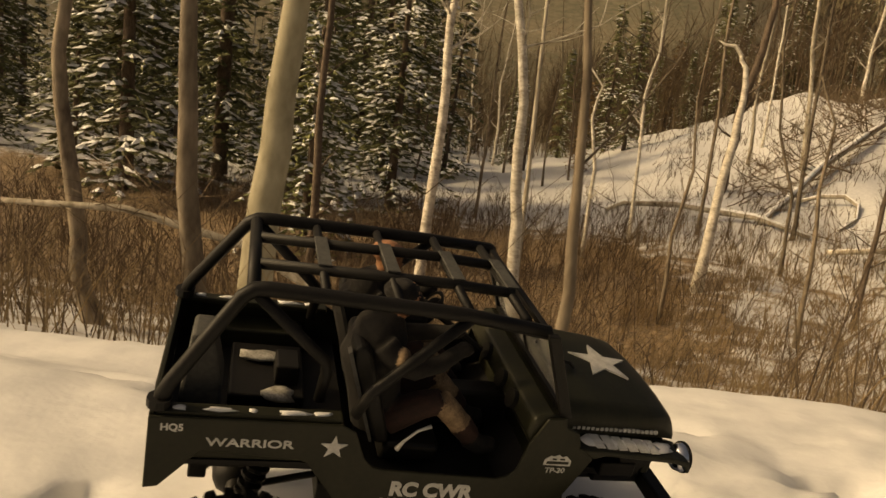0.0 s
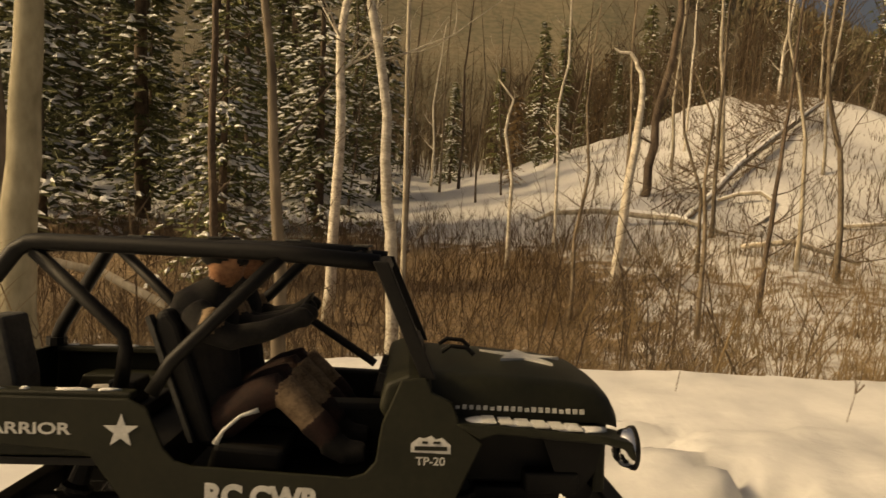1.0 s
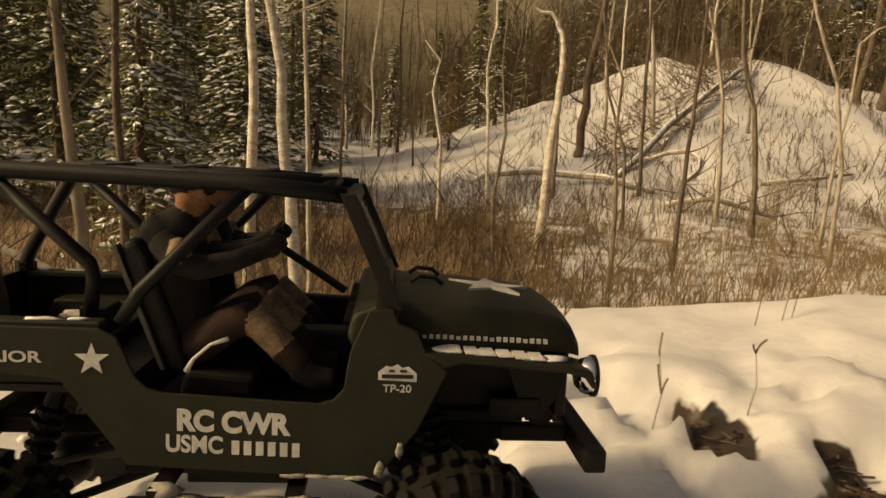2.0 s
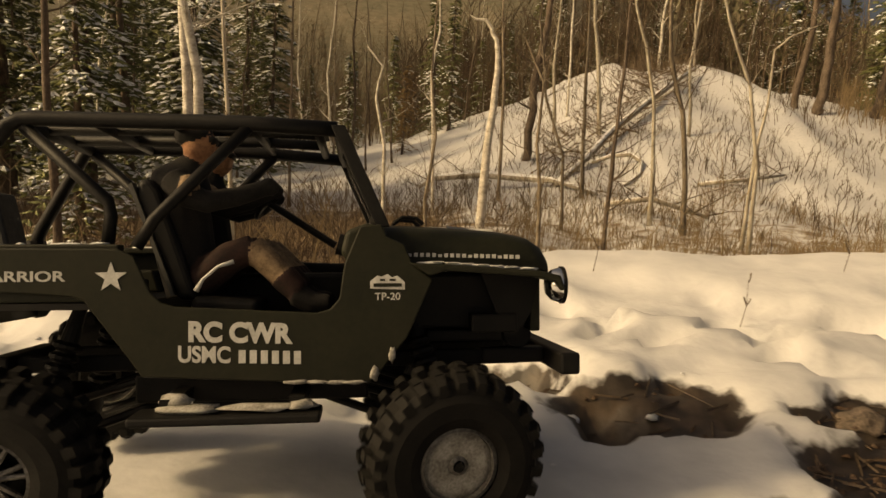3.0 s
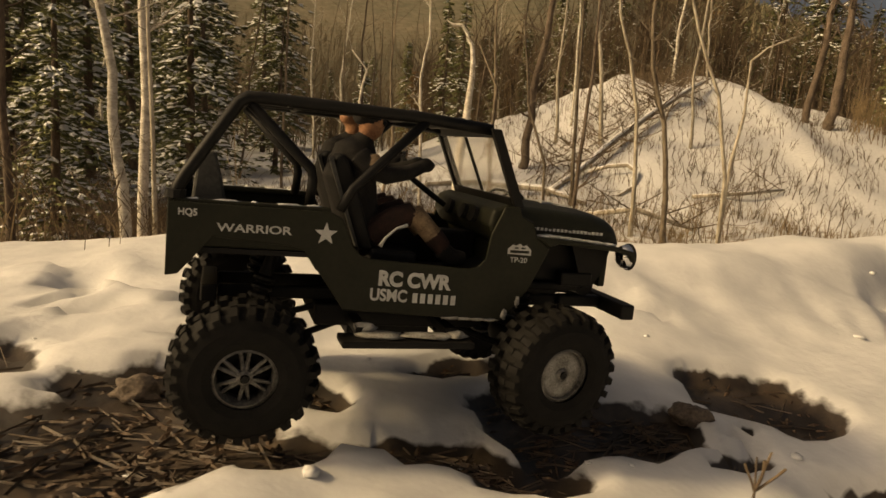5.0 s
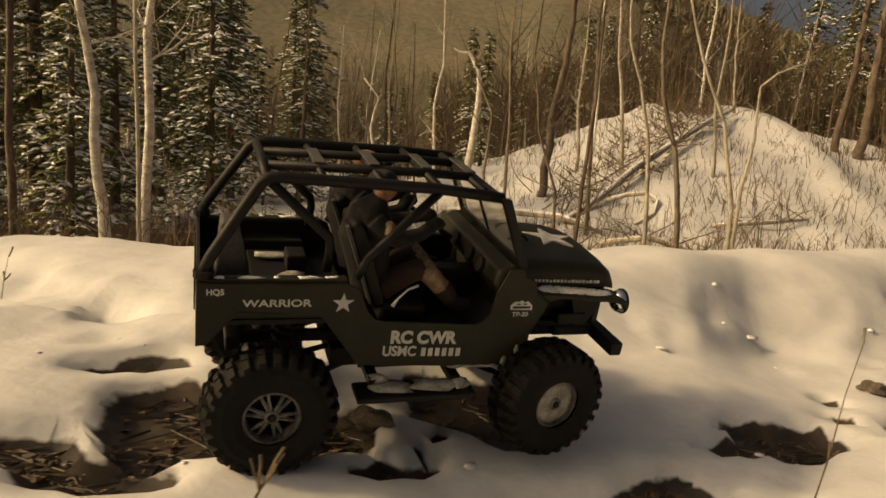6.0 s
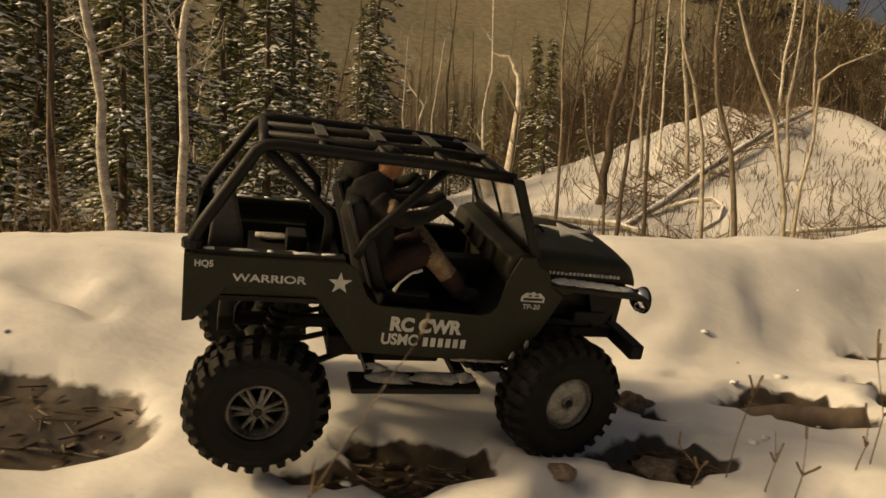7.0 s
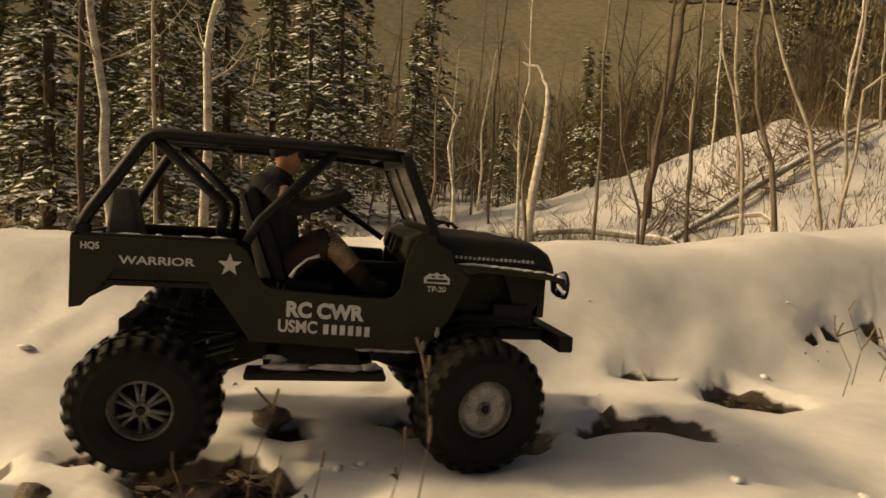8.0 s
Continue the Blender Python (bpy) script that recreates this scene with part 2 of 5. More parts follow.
EDGE_Y = [1.6, 1.5, 1.6, 1.75, 1.73, 1.7, 1.68, 1.64, 1.61, 1.68, 1.95, 2.15, 2.32, 2.5, 4.2]
EDGE_Z = [-0.18, -0.15, -0.10, -0.07, -0.02, 0.01, 0.05, 0.10, 0.14, 0.165, 0.185, 0.20, 0.235, 0.25, 0.35]
RIDGE_X = [-30, -8, -4.5, -1.4, 1.64, 4.4, 5.6, 6.6, 7.9, 8.6, 10.2, 11.3, 12.0, 12.5, 13.2, 15.3, 18.0, 22.0, 26, 40]
RIDGE_Z = [-1.8, -1.75, -1.6, -0.8, 0.15, 1.1, 1.6, 2.05, 2.6, 2.68, 2.5, 2.7, 3.05, 2.5, 2.2, 2.0, 1.35, 0.24, -0.9, -1.6]
# bare patches: x, y, half length, half width, turn
FIRST_BARE = [(-0.43, 0.89, 0.045, 0.018, 27), (1.03, 1.04, 0.076, 0.064, 8), (1.38, 1.19, 0.05, 0.075, 0), (1.41, 1, 0.075, 0.035, 4), (1.51, 1.09, 0.035, 0.04, 0),
          (1.57, 0.52, 0.1, 0.06, 0), (1.82, 0.46, 0.08, 0.045, 4), (1.88, 0.59, 0.16, 0.08, 2), (1.91, 0.52, 0.096, 0.08, 6), (1.95, 0.67, 0.106, 0.109, 8),
          (2.03, 0.86, 0.081, 0.088, 11), (2.06, 0.71, 0.193, 0.079, 10), (2.11, 0.75, 0.103, 0.063, 14), (2.14, 0.64, 0.052, 0.043, 17), (2.21, 0.73, 0.106, 0.028, 19)]
MIDDLE_BARE = [(2.24, 0.88, 0.046, 0.044, 13), (2.39, 0.78, 0.084, 0.033, 17), (2.39, 1.02, 0.062, 0.049, 14), (2.48, 0.79, 0.094, 0.036, 25), (2.52, 0.91, 0.095, 0.071, 18),
          (2.62, 0.95, 0.114, 0.068, 15), (2.68, 0.97, 0.045, 0.032, 27), (2.77, 0.91, 0.085, 0.021, 28), (2.82, 0.99, 0.022, 0.007, 27), (2.86, 1.12, 0.111, 0.071, 18),
          (3.02, 0.96, 0.152, 0.026, 17), (3.11, 1.01, 0.057, 0.019, 15), (3.21, 1.12, 0.054, 0.028, 22), (3.3, 1.18, 0.067, 0.054, 13), (3.39, 1.27, 0.036, 0.019, 16)]
LAST_BARE = [(3.43, 1.35, 0.021, 0.019, 14), (3.54, 1.27, 0.072, 0.041, 25), (3.54, 1.41, 0.022, 0.027, 27), (3.55, 1.31, 0.027, 0.032, 22), (3.59, 1.61, 0.043, 0.009, 21),
          (3.73, 1.71, 0.022, 0.008, 27), (3.75, 1.53, 0.106, 0.052, 19), (3.88, 1.69, 0.032, 0.019, 18), (3.94, 1.84, 0.056, 0.013, 27), (3.95, 1.64, 0.072, 0.068, 25),
          (4.09, 1.82, 0.078, 0.049, 27), (4.21, 2.05, 0.022, 0.009, 27), (4.3, 2.12, 0.04, 0.008, 30)]
# the broad muddy hollow half-way along
HOLLOW = [(1.52, 0.40, 0.28, 0.09, 8), (1.86, 0.50, 0.24, 0.13, 10), (1.28, 0.50, 0.12, 0.06, -10), (2.02, 0.63, 0.16, 0.13, 8), (1.55, 1.0, 0.14, 0.09, 5), (1.76, 0.86, 0.15, 0.10, 0)]
BARE = FIRST_BARE + MIDDLE_BARE + HOLLOW + LAST_BARE


def fade(x, a, b):
    k = np.clip((x - a) / (b - a), 0, 1)
    return k * k * (3 - 2 * k)


def wavy(x, y, seed, scale, octaves=3):
    """Smooth random relief from summed waves, about -1 to 1."""
    rng = np.random.RandomState(seed)
    out = np.zeros_like(x, dtype=float)
    for o in range(octaves):
        for _ in range(5):
            a, p = rng.rand() * 6.28, rng.rand() * 6.28
            k = 6.28 / scale * 1.9 ** o * (0.7 + 0.6 * rng.rand())
            out += np.sin((x * math.cos(a) + y * math.sin(a)) * k + p) * 0.55 ** o
    return out / 4.0


def bare(x, y):
    """How bare of snow a place is, 0 to 1."""
    wx, wy = x + 0.035 * wavy(x, y, 3, 0.28), y + 0.03 * wavy(x, y, 4, 0.25)
    out = np.zeros_like(x, dtype=float)
    for cx, cy, a, b, turn in BARE:
        c, s = math.cos(radians(turn)), math.sin(radians(turn))
        u, v = ((wx - cx) * c + (wy - cy) * s) / a, ((wy - cy) * c - (wx - cx) * s) / b
        out = np.maximum(out, np.clip(1.5 - np.sqrt(u * u + v * v), 0, 1))
    return out


def height(x, y, relief=True):
    """The height of the ground."""
    x, y = np.asarray(x, float), np.asarray(y, float)
    py, pz = np.interp(x, TRACK_X, TRACK_Y), np.interp(x, TRACK_X, TRACK_Z)
    lean = np.tan(np.radians(np.interp(x, TRACK_X, TRACK_LEAN)))
    ey, ez = np.interp(x, EDGE_X, EDGE_Y), np.interp(x, EDGE_X, EDGE_Z)
    across = np.clip(y - py, -0.20, 0.20)
    lane = pz + lean * across
    k = fade(y, py + 0.16, ey - 0.1)
    near = lane * (1 - k) + ez * k
    near = near - 0.25 * np.clip(py - 0.9 - y, 0, 30) * 0.2
    d = np.clip(y - ey, 0, None)
    hill = ez - 1.95 * (1 - np.exp(-(d / 3.0) ** 1.15))
    ridge = np.interp(x, RIDGE_X, RIDGE_Z) + 1.8
    rise = fade(y, 11, 35) * 0.6 + 0.4 * fade(y, 15, 30)
    mound = ridge * np.where(y < 33, rise, 1 - 0.75 * fade(y, 35, 70)) * (1 + 0.05 * wavy(x, y, 9, 7))
    r, az = np.hypot(x, y), np.degrees(np.arctan2(x, np.maximum(y, 1e-6)))
    sky_line = np.interp(az, [-80, -30, 0, 8, 14, 24, 36, 60, 90], [22, 20, 17, 15.5, 11, 7, 5.5, 5, 5])
    far = np.where(y > 0, fade(r, 60, 330) * 330 * np.tan(np.radians(sky_line)), 0) * (1 + 0.06 * wavy(x, y, 12, 120))
    z = np.where(y > ey, hill + mound + far, near)
    if relief:
        lumps = 0.3 + 0.7 * fade(np.abs(y - py), 0.1, 0.35)
        close = (1 - fade(y, 4, 9)) * (0.15 + 0.85 * fade(y, -2.4, -1.0)) * fade(y, -9, -4)
        m = bare(x, y)
        low = 1 - fade(y, ey - 0.42, ey - 0.15)
        soft = 0.013 * wavy(x, y, 1, 0.75, 2) + (0.35 + 0.65 * low) * (0.012 * wavy(x, y, 2, 0.26, 3) + 0.004 * wavy(x, y, 31, 0.10, 2))
        dimple = -0.036 * low * fade(wavy(x, y, 21, 0.26, 3), 0.22, 0.52) * fade(np.abs(y - py), 0.15, 0.3)
        shelf = -0.022 * fade(wavy(x, y * 2.2, 41, 0.9, 2), 0.05, 0.35) * fade(y, py + 0.22, py + 0.34) * (1 - fade(y, ey - 0.30, ey - 0.12))
        z = z + close * lumps * (soft + dimple + shelf) * np.where(y > ey + 0.3, 2.0, 1.0)
        z = z - 0.030 * fade(m, 0.35, 0.7) + close * 0.006 * m * wavy(x, y, 5, 0.06, 2)
        z = z + (1 - close) * fade(y, 8, 12) * (1 - fade(y, 45, 60)) * 0.10 * wavy(x, y, 6, 3.0, 3)
    return z


def z_at(x, y):
    return float(height(np.array([x]), np.array([y]))[0])


def spaced(low, high, step, reach, growth):
    core = list(np.arange(low, high + 1e-9, step))
    up, d = [], step
    while (up[-1] if up else high) < reach:
        d *= growth
        up.append((up[-1] if up else high) + d)
    down, d = [], step
    while (down[-1] if down else low) > -reach:
        d *= growth
        down.append((down[-1] if down else low) - d)
    return np.array(down[::-1] + core + up)


def make_ground():
    xs, ys = spaced(-1.4, 5.0, 0.022, 700, 1.065), spaced(-0.4, 2.9, 0.022, 700, 1.065)
    gx, gy = np.meshgrid(xs, ys)
    gz = height(gx, gy)
    nx, ny = len(xs), len(ys)
    me = bpy.data.meshes.new("ground")
    idx = np.arange(nx * ny).reshape(ny, nx)
    quads = np.stack([idx[:-1, :-1], idx[:-1, 1:], idx[1:, 1:], idx[1:, :-1]], -1).reshape(-1, 4)
    me.vertices.add(nx * ny)
    me.vertices.foreach_set("co", np.stack([gx, gy, gz], -1).ravel())
    me.loops.add(quads.size)
    me.loops.foreach_set("vertex_index", quads.ravel())
    me.polygons.add(len(quads))
    me.polygons.foreach_set("loop_start", np.arange(0, quads.size, 4))
    me.polygons.foreach_set("use_smooth", [True] * len(quads))
    ey = np.interp(gx, EDGE_X, EDGE_Y)
    lit = fade(gy, ey + 0.1, ey + 1.2) * (1 - 0.80 * fade(gy, 12, 20)) * 0.62 + 0.06 * fade(gy, 9, 14)
    lit = lit * (1 + 0.7 * (1 - fade(gx, 0.0, 3.0)) * fade(gy, 4, 9))
    r = np.hypot(gx, gy)
    woods = fade(r, 48, 75)
    for name, values in (("mud", bare(gx, gy)), ("litter", lit), ("woods", woods)):
        at = me.attributes.new(name, "FLOAT", "POINT")
        at.data.foreach_set("value", np.asarray(values, float).ravel())
    me.materials.append(ground_material())
    me.update(calc_edges=True)
    return tagged(new("ground", me), "snow-covered rough trail with muddy bare patches and a wooded valley beyond", "ground", kind="structure")


make_ground()

# ---- the model car ----
SIDE = [(-0.237, 0.150), (-0.088, 0.149), (-0.076, 0.143), (-0.064, 0.116), (-0.056, 0.108), (-0.046, 0.105), (0.060, 0.099),
        (0.070, 0.102), (0.077, 0.110), (0.081, 0.137), (0.093, 0.166), (0.110, 0.168), (0.114, 0.158), (0.128, 0.152),
        (0.134, 0.137), (0.150, 0.124), (0.130, 0.079), (0.107, 0.050), (0.098, 0.043), (-0.070, 0.052), (-0.078, 0.064),
        (-0.112, 0.110), (-0.120, 0.113), (-0.196, 0.119), (-0.226, 0.083), (-0.237, 0.081)]
HALF = 0.105
RIM_SNOW = varied("dirty_rim_snow", (0.13, 0.12, 0.105), (0.36, 0.35, 0.32), 80, 0.7, 0, 0.5, 0.002)


def lettering(name, words, width, place, parent, material, stretch=1.0, thick=0.0, slope=0.0):
    """Raised letters on the near side of the car, their lower left corner at place."""
    cu = bpy.data.curves.new(name, "FONT")
    cu.body, cu.extrude, cu.offset = words, 0.015, thick
    ob = new(name, cu)
    bpy.context.view_layer.update()
    me = bpy.data.meshes.new_from_object(ob.evaluated_get(bpy.context.evaluated_depsgraph_get()))
    bpy.data.objects.remove(ob)
    co = np.empty(len(me.vertices) * 3)
    me.vertices.foreach_get("co", co)
    co = co.reshape(-1, 3)
    co[:, :2] -= co[:, :2].min(0)
    k = width / co[:, 0].max()
    out = np.stack([co[:, 0] * k, -co[:, 2] * k, co[:, 1] * k * stretch + co[:, 0] * k * slope], -1) + np.array(place)
    me.vertices.foreach_set("co", out.ravel())
    me.materials.append(material)
    ob = new(name, me)
    ob.parent = parent
    return tagged(ob, "pale stencilled lettering")


def star_points(r, inner=0.40):
    return [(math.sin(k * math.pi / 5) * (r if k % 2 == 0 else r * inner), math.cos(k * math.pi / 5) * (r if k % 2 == 0 else r * inner)) for k in range(10)]


def snow_clump(parent, spots, label="thin packed snow", of=None):
    bm = bmesh.new()
    for i, (c, s) in enumerate(spots):
        blob(bm, c, s, i * 1.3, 0.7, 2)
    return tagged(part("snow_patch", bm, of or SNOW, parent, label, True), kind="stuff")


def make_tyre():
    bm = bmesh.new()
    lathe(bm, [(0.030, -0.025), (0.038, -0.0285), (0.050, -0.029), (0.059, -0.026), (0.0635, -0.018), (0.0645, 0), (0.0635, 0.018),
               (0.059, 0.026), (0.050, 0.029), (0.038, 0.0285), (0.030, 0.025)], 40)
    return bm


def tread_meshes():
    """The two blocks of one half of the tread, on either side."""
    out = []
    for side in (-1, 1):
        for u0, u1, r0, r1, skew in ((0.004, 0.017, 0.062, 0.0705, 0.06), (0.0165, 0.0275, 0.056, 0.0695, -0.04)):
            bm = bmesh.new()
            block(bm, -0.0042, 0.0042, min(side * u0, side * u1), max(side * u0, side * u1), r0, r1)
            for v in bm.verts:
                v.co.x += skew * (abs(v.co.y) - u0)
                if v.co.z > 0.066:
                    v.co.x *= 0.82
                    if abs(v.co.y) > 0.024:
                        v.co.z -= 0.005
            me = bpy.data.meshes.new("tread_block")
            bm.to_mesh(me)
            bm.free()
            me.materials.append(RUBBER)
            out.append((side, me))
    return out


TREAD = tread_meshes()


def make_rim(face):
    """A rim whose outer face looks along face times y."""
    bm = bmesh.new()
    lathe(bm, [(0.0305, -0.022), (0.0305, 0.022), (0.0265, 0.0215), (0.025, 0.010), (0.025, -0.010), (0.027, -0.0235)], 36, True)
    for k in range(12):
        a = 2 * math.pi * (k // 2) / 6 + (0.17 if k % 2 else -0.17)
        tube(bm, [(0.006 * math.sin(a), face * 0.018, 0.006 * math.cos(a)), (0.0265 * math.sin(a * 1.0 + 0.02), face * 0.013, 0.0265 * math.cos(a))], [0.0024, 0.0018], 6)
    lathe(bm, [(0.0075, face * 0.010), (0.0075, face * 0.021), (0.0045, face * 0.0225), (0.0045, face * 0.010)], 18, True)
    return bm


def make_wheel(car, x, y, snowy):
    bm = bmesh.new()
    lathe(bm, [(0.0001, -0.014), (0.010, -0.014), (0.010, 0.014), (0.0001, 0.014)], 16)
    wheel = part("wheel", bm, BLACK, car)
    wheel.location = (x, y, 0)
    face = -1 if y < 0 else 1
    tyre = part("tyre", make_tyre(), RUBBER, wheel, "black knobbly off-road tyre, muddy and wet")
    for k in range(26):
        for side, me in TREAD:
            lug = new("tread_block", me)
            lug.parent = wheel
            lug.matrix_basis = Matrix.Rotation(2 * math.pi * k / 26 + (0.12 if side > 0 else 0), 4, "Y")
    rim = part("rim", make_rim(face), ALLOY, wheel, "grey spoked rim")
    bm = bmesh.new()
    if snowy:
        lathe(bm, [(0.0048, face * 0.0205), (0.012, face * 0.0195), (0.020, face * 0.0190), (0.0262, face * 0.0185), (0.0262, face * 0.006), (0.004, face * 0.006)], 36, True)
    else:
        lathe(bm, [(0.006, face * 0.004), (0.0255, face * 0.004), (0.0255, face * 0.001), (0.006, face * 0.001)], 30, True)
    for v in bm.verts:
        v.co.y += 0.0012 * noise.noise(v.co * 160)
    part("packed_snow", bm, RIM_SNOW if snowy else BLACK, rim, "dirty snow packed into the rim" if snowy else "dark wheel backing", True)
    bm = bmesh.new()
    lathe(bm, [(0.0001, face * 0.0235), (0.0036, face * 0.0235), (0.0042, face * 0.020)], 6)
    part("wheel_nut", bm, BLACK, rim)
    return wheel




def make_car():
    car = tagged(new("model_car"), "dark olive radio-controlled military off-road model car with white stars", "model car")
    # tub
    bm = bmesh.new()
    slab(bm, SIDE, -HALF, -HALF + 0.003)
    side = softened(part("side_panel", bm, PAINT, car, "olive side panel with a cut-out doorway"), 0.0012)
    bm = bmesh.new()
    slab(bm, SIDE, HALF - 0.003, HALF)
    softened(part("side_panel", bm, PAINT, car, "olive side panel with a cut-out doorway"), 0.0012)
    bm = bmesh.new()
    block(bm, -0.237, -0.233, -HALF + 0.0035, HALF - 0.0035, 0.083, 0.152)
    block(bm, -0.239, -0.2375, -0.05, 0.05, 0.095, 0.14)
    softened(part("tailgate", bm, PAINT, car), 0.001)
    bm = bmesh.new()
    slab(bm, [(-0.2325, 0.108), (-0.075, 0.108), (-0.062, 0.088), (0.07, 0.082), (0.10, 0.10), (0.10, 0.096), (0.072, 0.077), (-0.066, 0.083), (-0.079, 0.103), (-0.2325, 0.103)], -0.1015, 0.1015)
    part("floor_pan", bm, BLACK, car)
    for s in (-1, 1):
        bm = bmesh.new()
        block(bm, -0.232, -0.088, min(s * 0.088, s * 0.1012), max(s * 0.088, s * 0.1012), 0.1465, 0.1525)
        softened(part("top_rail", bm, PAINT, car), 0.0015)
        bm = bmesh.new()
        slab(bm, [(-0.205, 0.1085), (-0.105, 0.1085), (-0.112, 0.130), (-0.196, 0.130)], s * 0.07 if s > 0 else -0.1012, 0.1012 if s > 0 else -0.07)
        softened(part("wheel_well", bm, PAINT, car), 0.002)
    bm = bmesh.new()
    slab(bm, [(0.100, 0.060), (0.112, 0.060), (0.114, 0.166), (0.098, 0.169), (0.082, 0.163), (0.078, 0.146), (0.088, 0.130), (0.1, 0.125)], -0.1012, 0.1012)
    softened(part("dashboard", bm, PAINT, car, "olive dashboard and bulkhead"), 0.004, 3)
    for y in (-0.055, -0.02, 0.03):
        part("gauge", tube(bmesh.new(), [(0.0800, y, 0.152), (0.0745, y, 0.1535)], 0.009, 16), BLACK, car, "round black gauge")
    # hood with rounded shoulders
    bm = bmesh.new()
    rings = []
    for x, top, w, low in ((0.112, 0.172, 0.084, 0.137), (0.16, 0.170, 0.083, 0.136), (0.215, 0.166, 0.080, 0.134), (0.236, 0.162, 0.078, 0.133), (0.247, 0.155, 0.076, 0.131), (0.252, 0.144, 0.074, 0.129)):
        r, ring = 0.016, []
        corner = min(r, (top - low) * 0.8)
        prof = [(-w, low)] + [(-w + corner * (1 - math.cos(a)), top - corner * 0.28 - corner + corner * math.sin(a)) for a in (0, 0.4, 0.8, 1.2, 1.57)]
        prof += [(-0.035, top - 0.0015), (0, top)]
        prof += [(-y, z) for y, z in prof[-2::-1]]
        rings.append([bm.verts.new((x, y, z)) for y, z in prof])
    for a, b in zip(rings, rings[1:]):
        for k in range(len(a) - 1):
            bm.faces.new((a[k], a[k + 1], b[k + 1], b[k]))
    bm.faces.new(rings[-1])
    bm.faces.new(rings[0][::-1])
    bmesh.ops.recalc_face_normals(bm, faces=bm.faces[:])
    part("hood", bm, PAINT, car, "rounded olive hood", True).data.set_sharp_from_angle(angle=0.7)
    bm = bmesh.new()
    made = [bm.verts.new((0.192 + u * 1.05, v, 0.1712 - (0.192 + u - 0.16) * 0.075)) for u, v in star_points(0.034)]
    f = bm.faces.new(made)
    bmesh.ops.extrude_face_region(bm, geom=[f])
    for v in made:
        v.co.z -= 0.004
    bmesh.ops.recalc_face_normals(bm, faces=bm.faces[:])
    part("hood_star", bm, DECAL, car, "large white star decal")
    for s in (-1, 1):
        bm = bmesh.new()
        tube(bm, [(0.124, s * 0.022, 0.173), (0.131, s * 0.022, 0.178), (0.144, s * 0.022, 0.177), (0.150, s * 0.022, 0.1715)], 0.002, 6)
        part("hood_latch", bm, BLACK, car, "black wire latch")
        bm = bmesh.new()
        y0, y1 = sorted((s * 0.0745, s * 0.1085))
        slab(bm, [(0.131, 0.1375), (0.16, 0.1365), (0.235, 0.131), (0.2535, 0.127), (0.257, 0.116), (0.2545, 0.114), (0.249, 0.122), (0.235, 0.1255), (0.16, 0.131), (0.148, 0.127)], y0, y1)
        softened(part("fender", bm, PAINT, car), 0.002)
        bm = bmesh.new()
        slab(bm, [(0.195, 0.128), (0.246, 0.125), (0.238, 0.095), (0.226, 0.076), (0.215, 0.076)], s * 0.068 - 0.002, s * 0.068 + 0.002)
        part("inner_fender", bm, BLACK, car)
        light = bmesh.new()
        lathe(light, [(0.0001, 0.0), (0.009, 0.001), (0.0145, 0.006), (0.0165, 0.013), (0.0165, 0.016), (0.0125, 0.0125), (0.006, 0.0085), (0.0001, 0.0075)], 26)
        hl = part("headlight", light, CHROME, car, "round chrome headlight bowl", True)
        hl.matrix_basis = pose(0.2455, s * 0.088, 0.1185, 0, 0, -90) @ Matrix.Scale(0.88, 4)
        lens = bmesh.new()
        lathe(lens, [(0.0001, 0.0165), (0.008, 0.0160), (0.0138, 0.0145), (0.0138, 0.0135), (0.0001, 0.0145)], 26)
        part("lens", lens, GLASS, hl, "clear lens", True)
        ring = bmesh.new()
        lathe(ring, [(0.0138, 0.014), (0.0175, 0.014), (0.0178, 0.017), (0.0138, 0.0168)], 26, True)
        part("ring", ring, BLACK, hl, "black trim ring")
    # grille
    grille = softened(part("grille", block(bmesh.new(), 0.238, 0.247, -0.066, 0.066, 0.078, 0.131), PAINT, car, "slotted olive grille"), 0.002)
    for k in range(7):
        bm = bmesh.new()
        y = -0.036 + k * 0.012
        block(bm, 0.2465, 0.2478, y - 0.003, y + 0.003, 0.09, 0.125)
        part("slot", bm, BLACK, grille, "dark slot")
    # windshield
    bm = bmesh.new()
    for s in (-1, 1):
        slab(bm, [(0.106, 0.166), (0.117, 0.166), (0.0815, 0.246), (0.0705, 0.246)], s * 0.097 - 0.004, s * 0.097 + 0.004)
    slab(bm, [(0.106, 0.166), (0.113, 0.166), (0.1086, 0.176), (0.1016, 0.176)], -0.0925, 0.0925)
    slab(bm, [(0.0750, 0.237), (0.0820, 0.237), (0.0780, 0.246), (0.0710, 0.246)], -0.0925, 0.0925)
    slab(bm, [(0.1036, 0.1765), (0.1076, 0.1765), (0.0800, 0.2365), (0.0760, 0.2365)], -0.002, 0.002)
    shield = softened(part("windshield_frame", bm, BLACK, car, "black windshield frame with a centre bar"), 0.001)
    for y0, y1 in ((-0.0925, -0.0025), (0.0025, 0.0925)):
        bm = bmesh.new()
        slab(bm, [(0.1053, 0.1768), (0.1059, 0.1768), (0.0783, 0.2362), (0.0777, 0.2362)], y0, y1)
        pane = part("pane", bm, GLASS, shield, "clear flat pane")
        pane.visible_shadow = False
    # roll cage
    cage = part("roll_cage", tube(bmesh.new(), [(-0.172, -0.074, 0.249), (-0.172, 0.074, 0.249)], 0.0055, 10), BLACK, car, "black tubular roll cage", True)
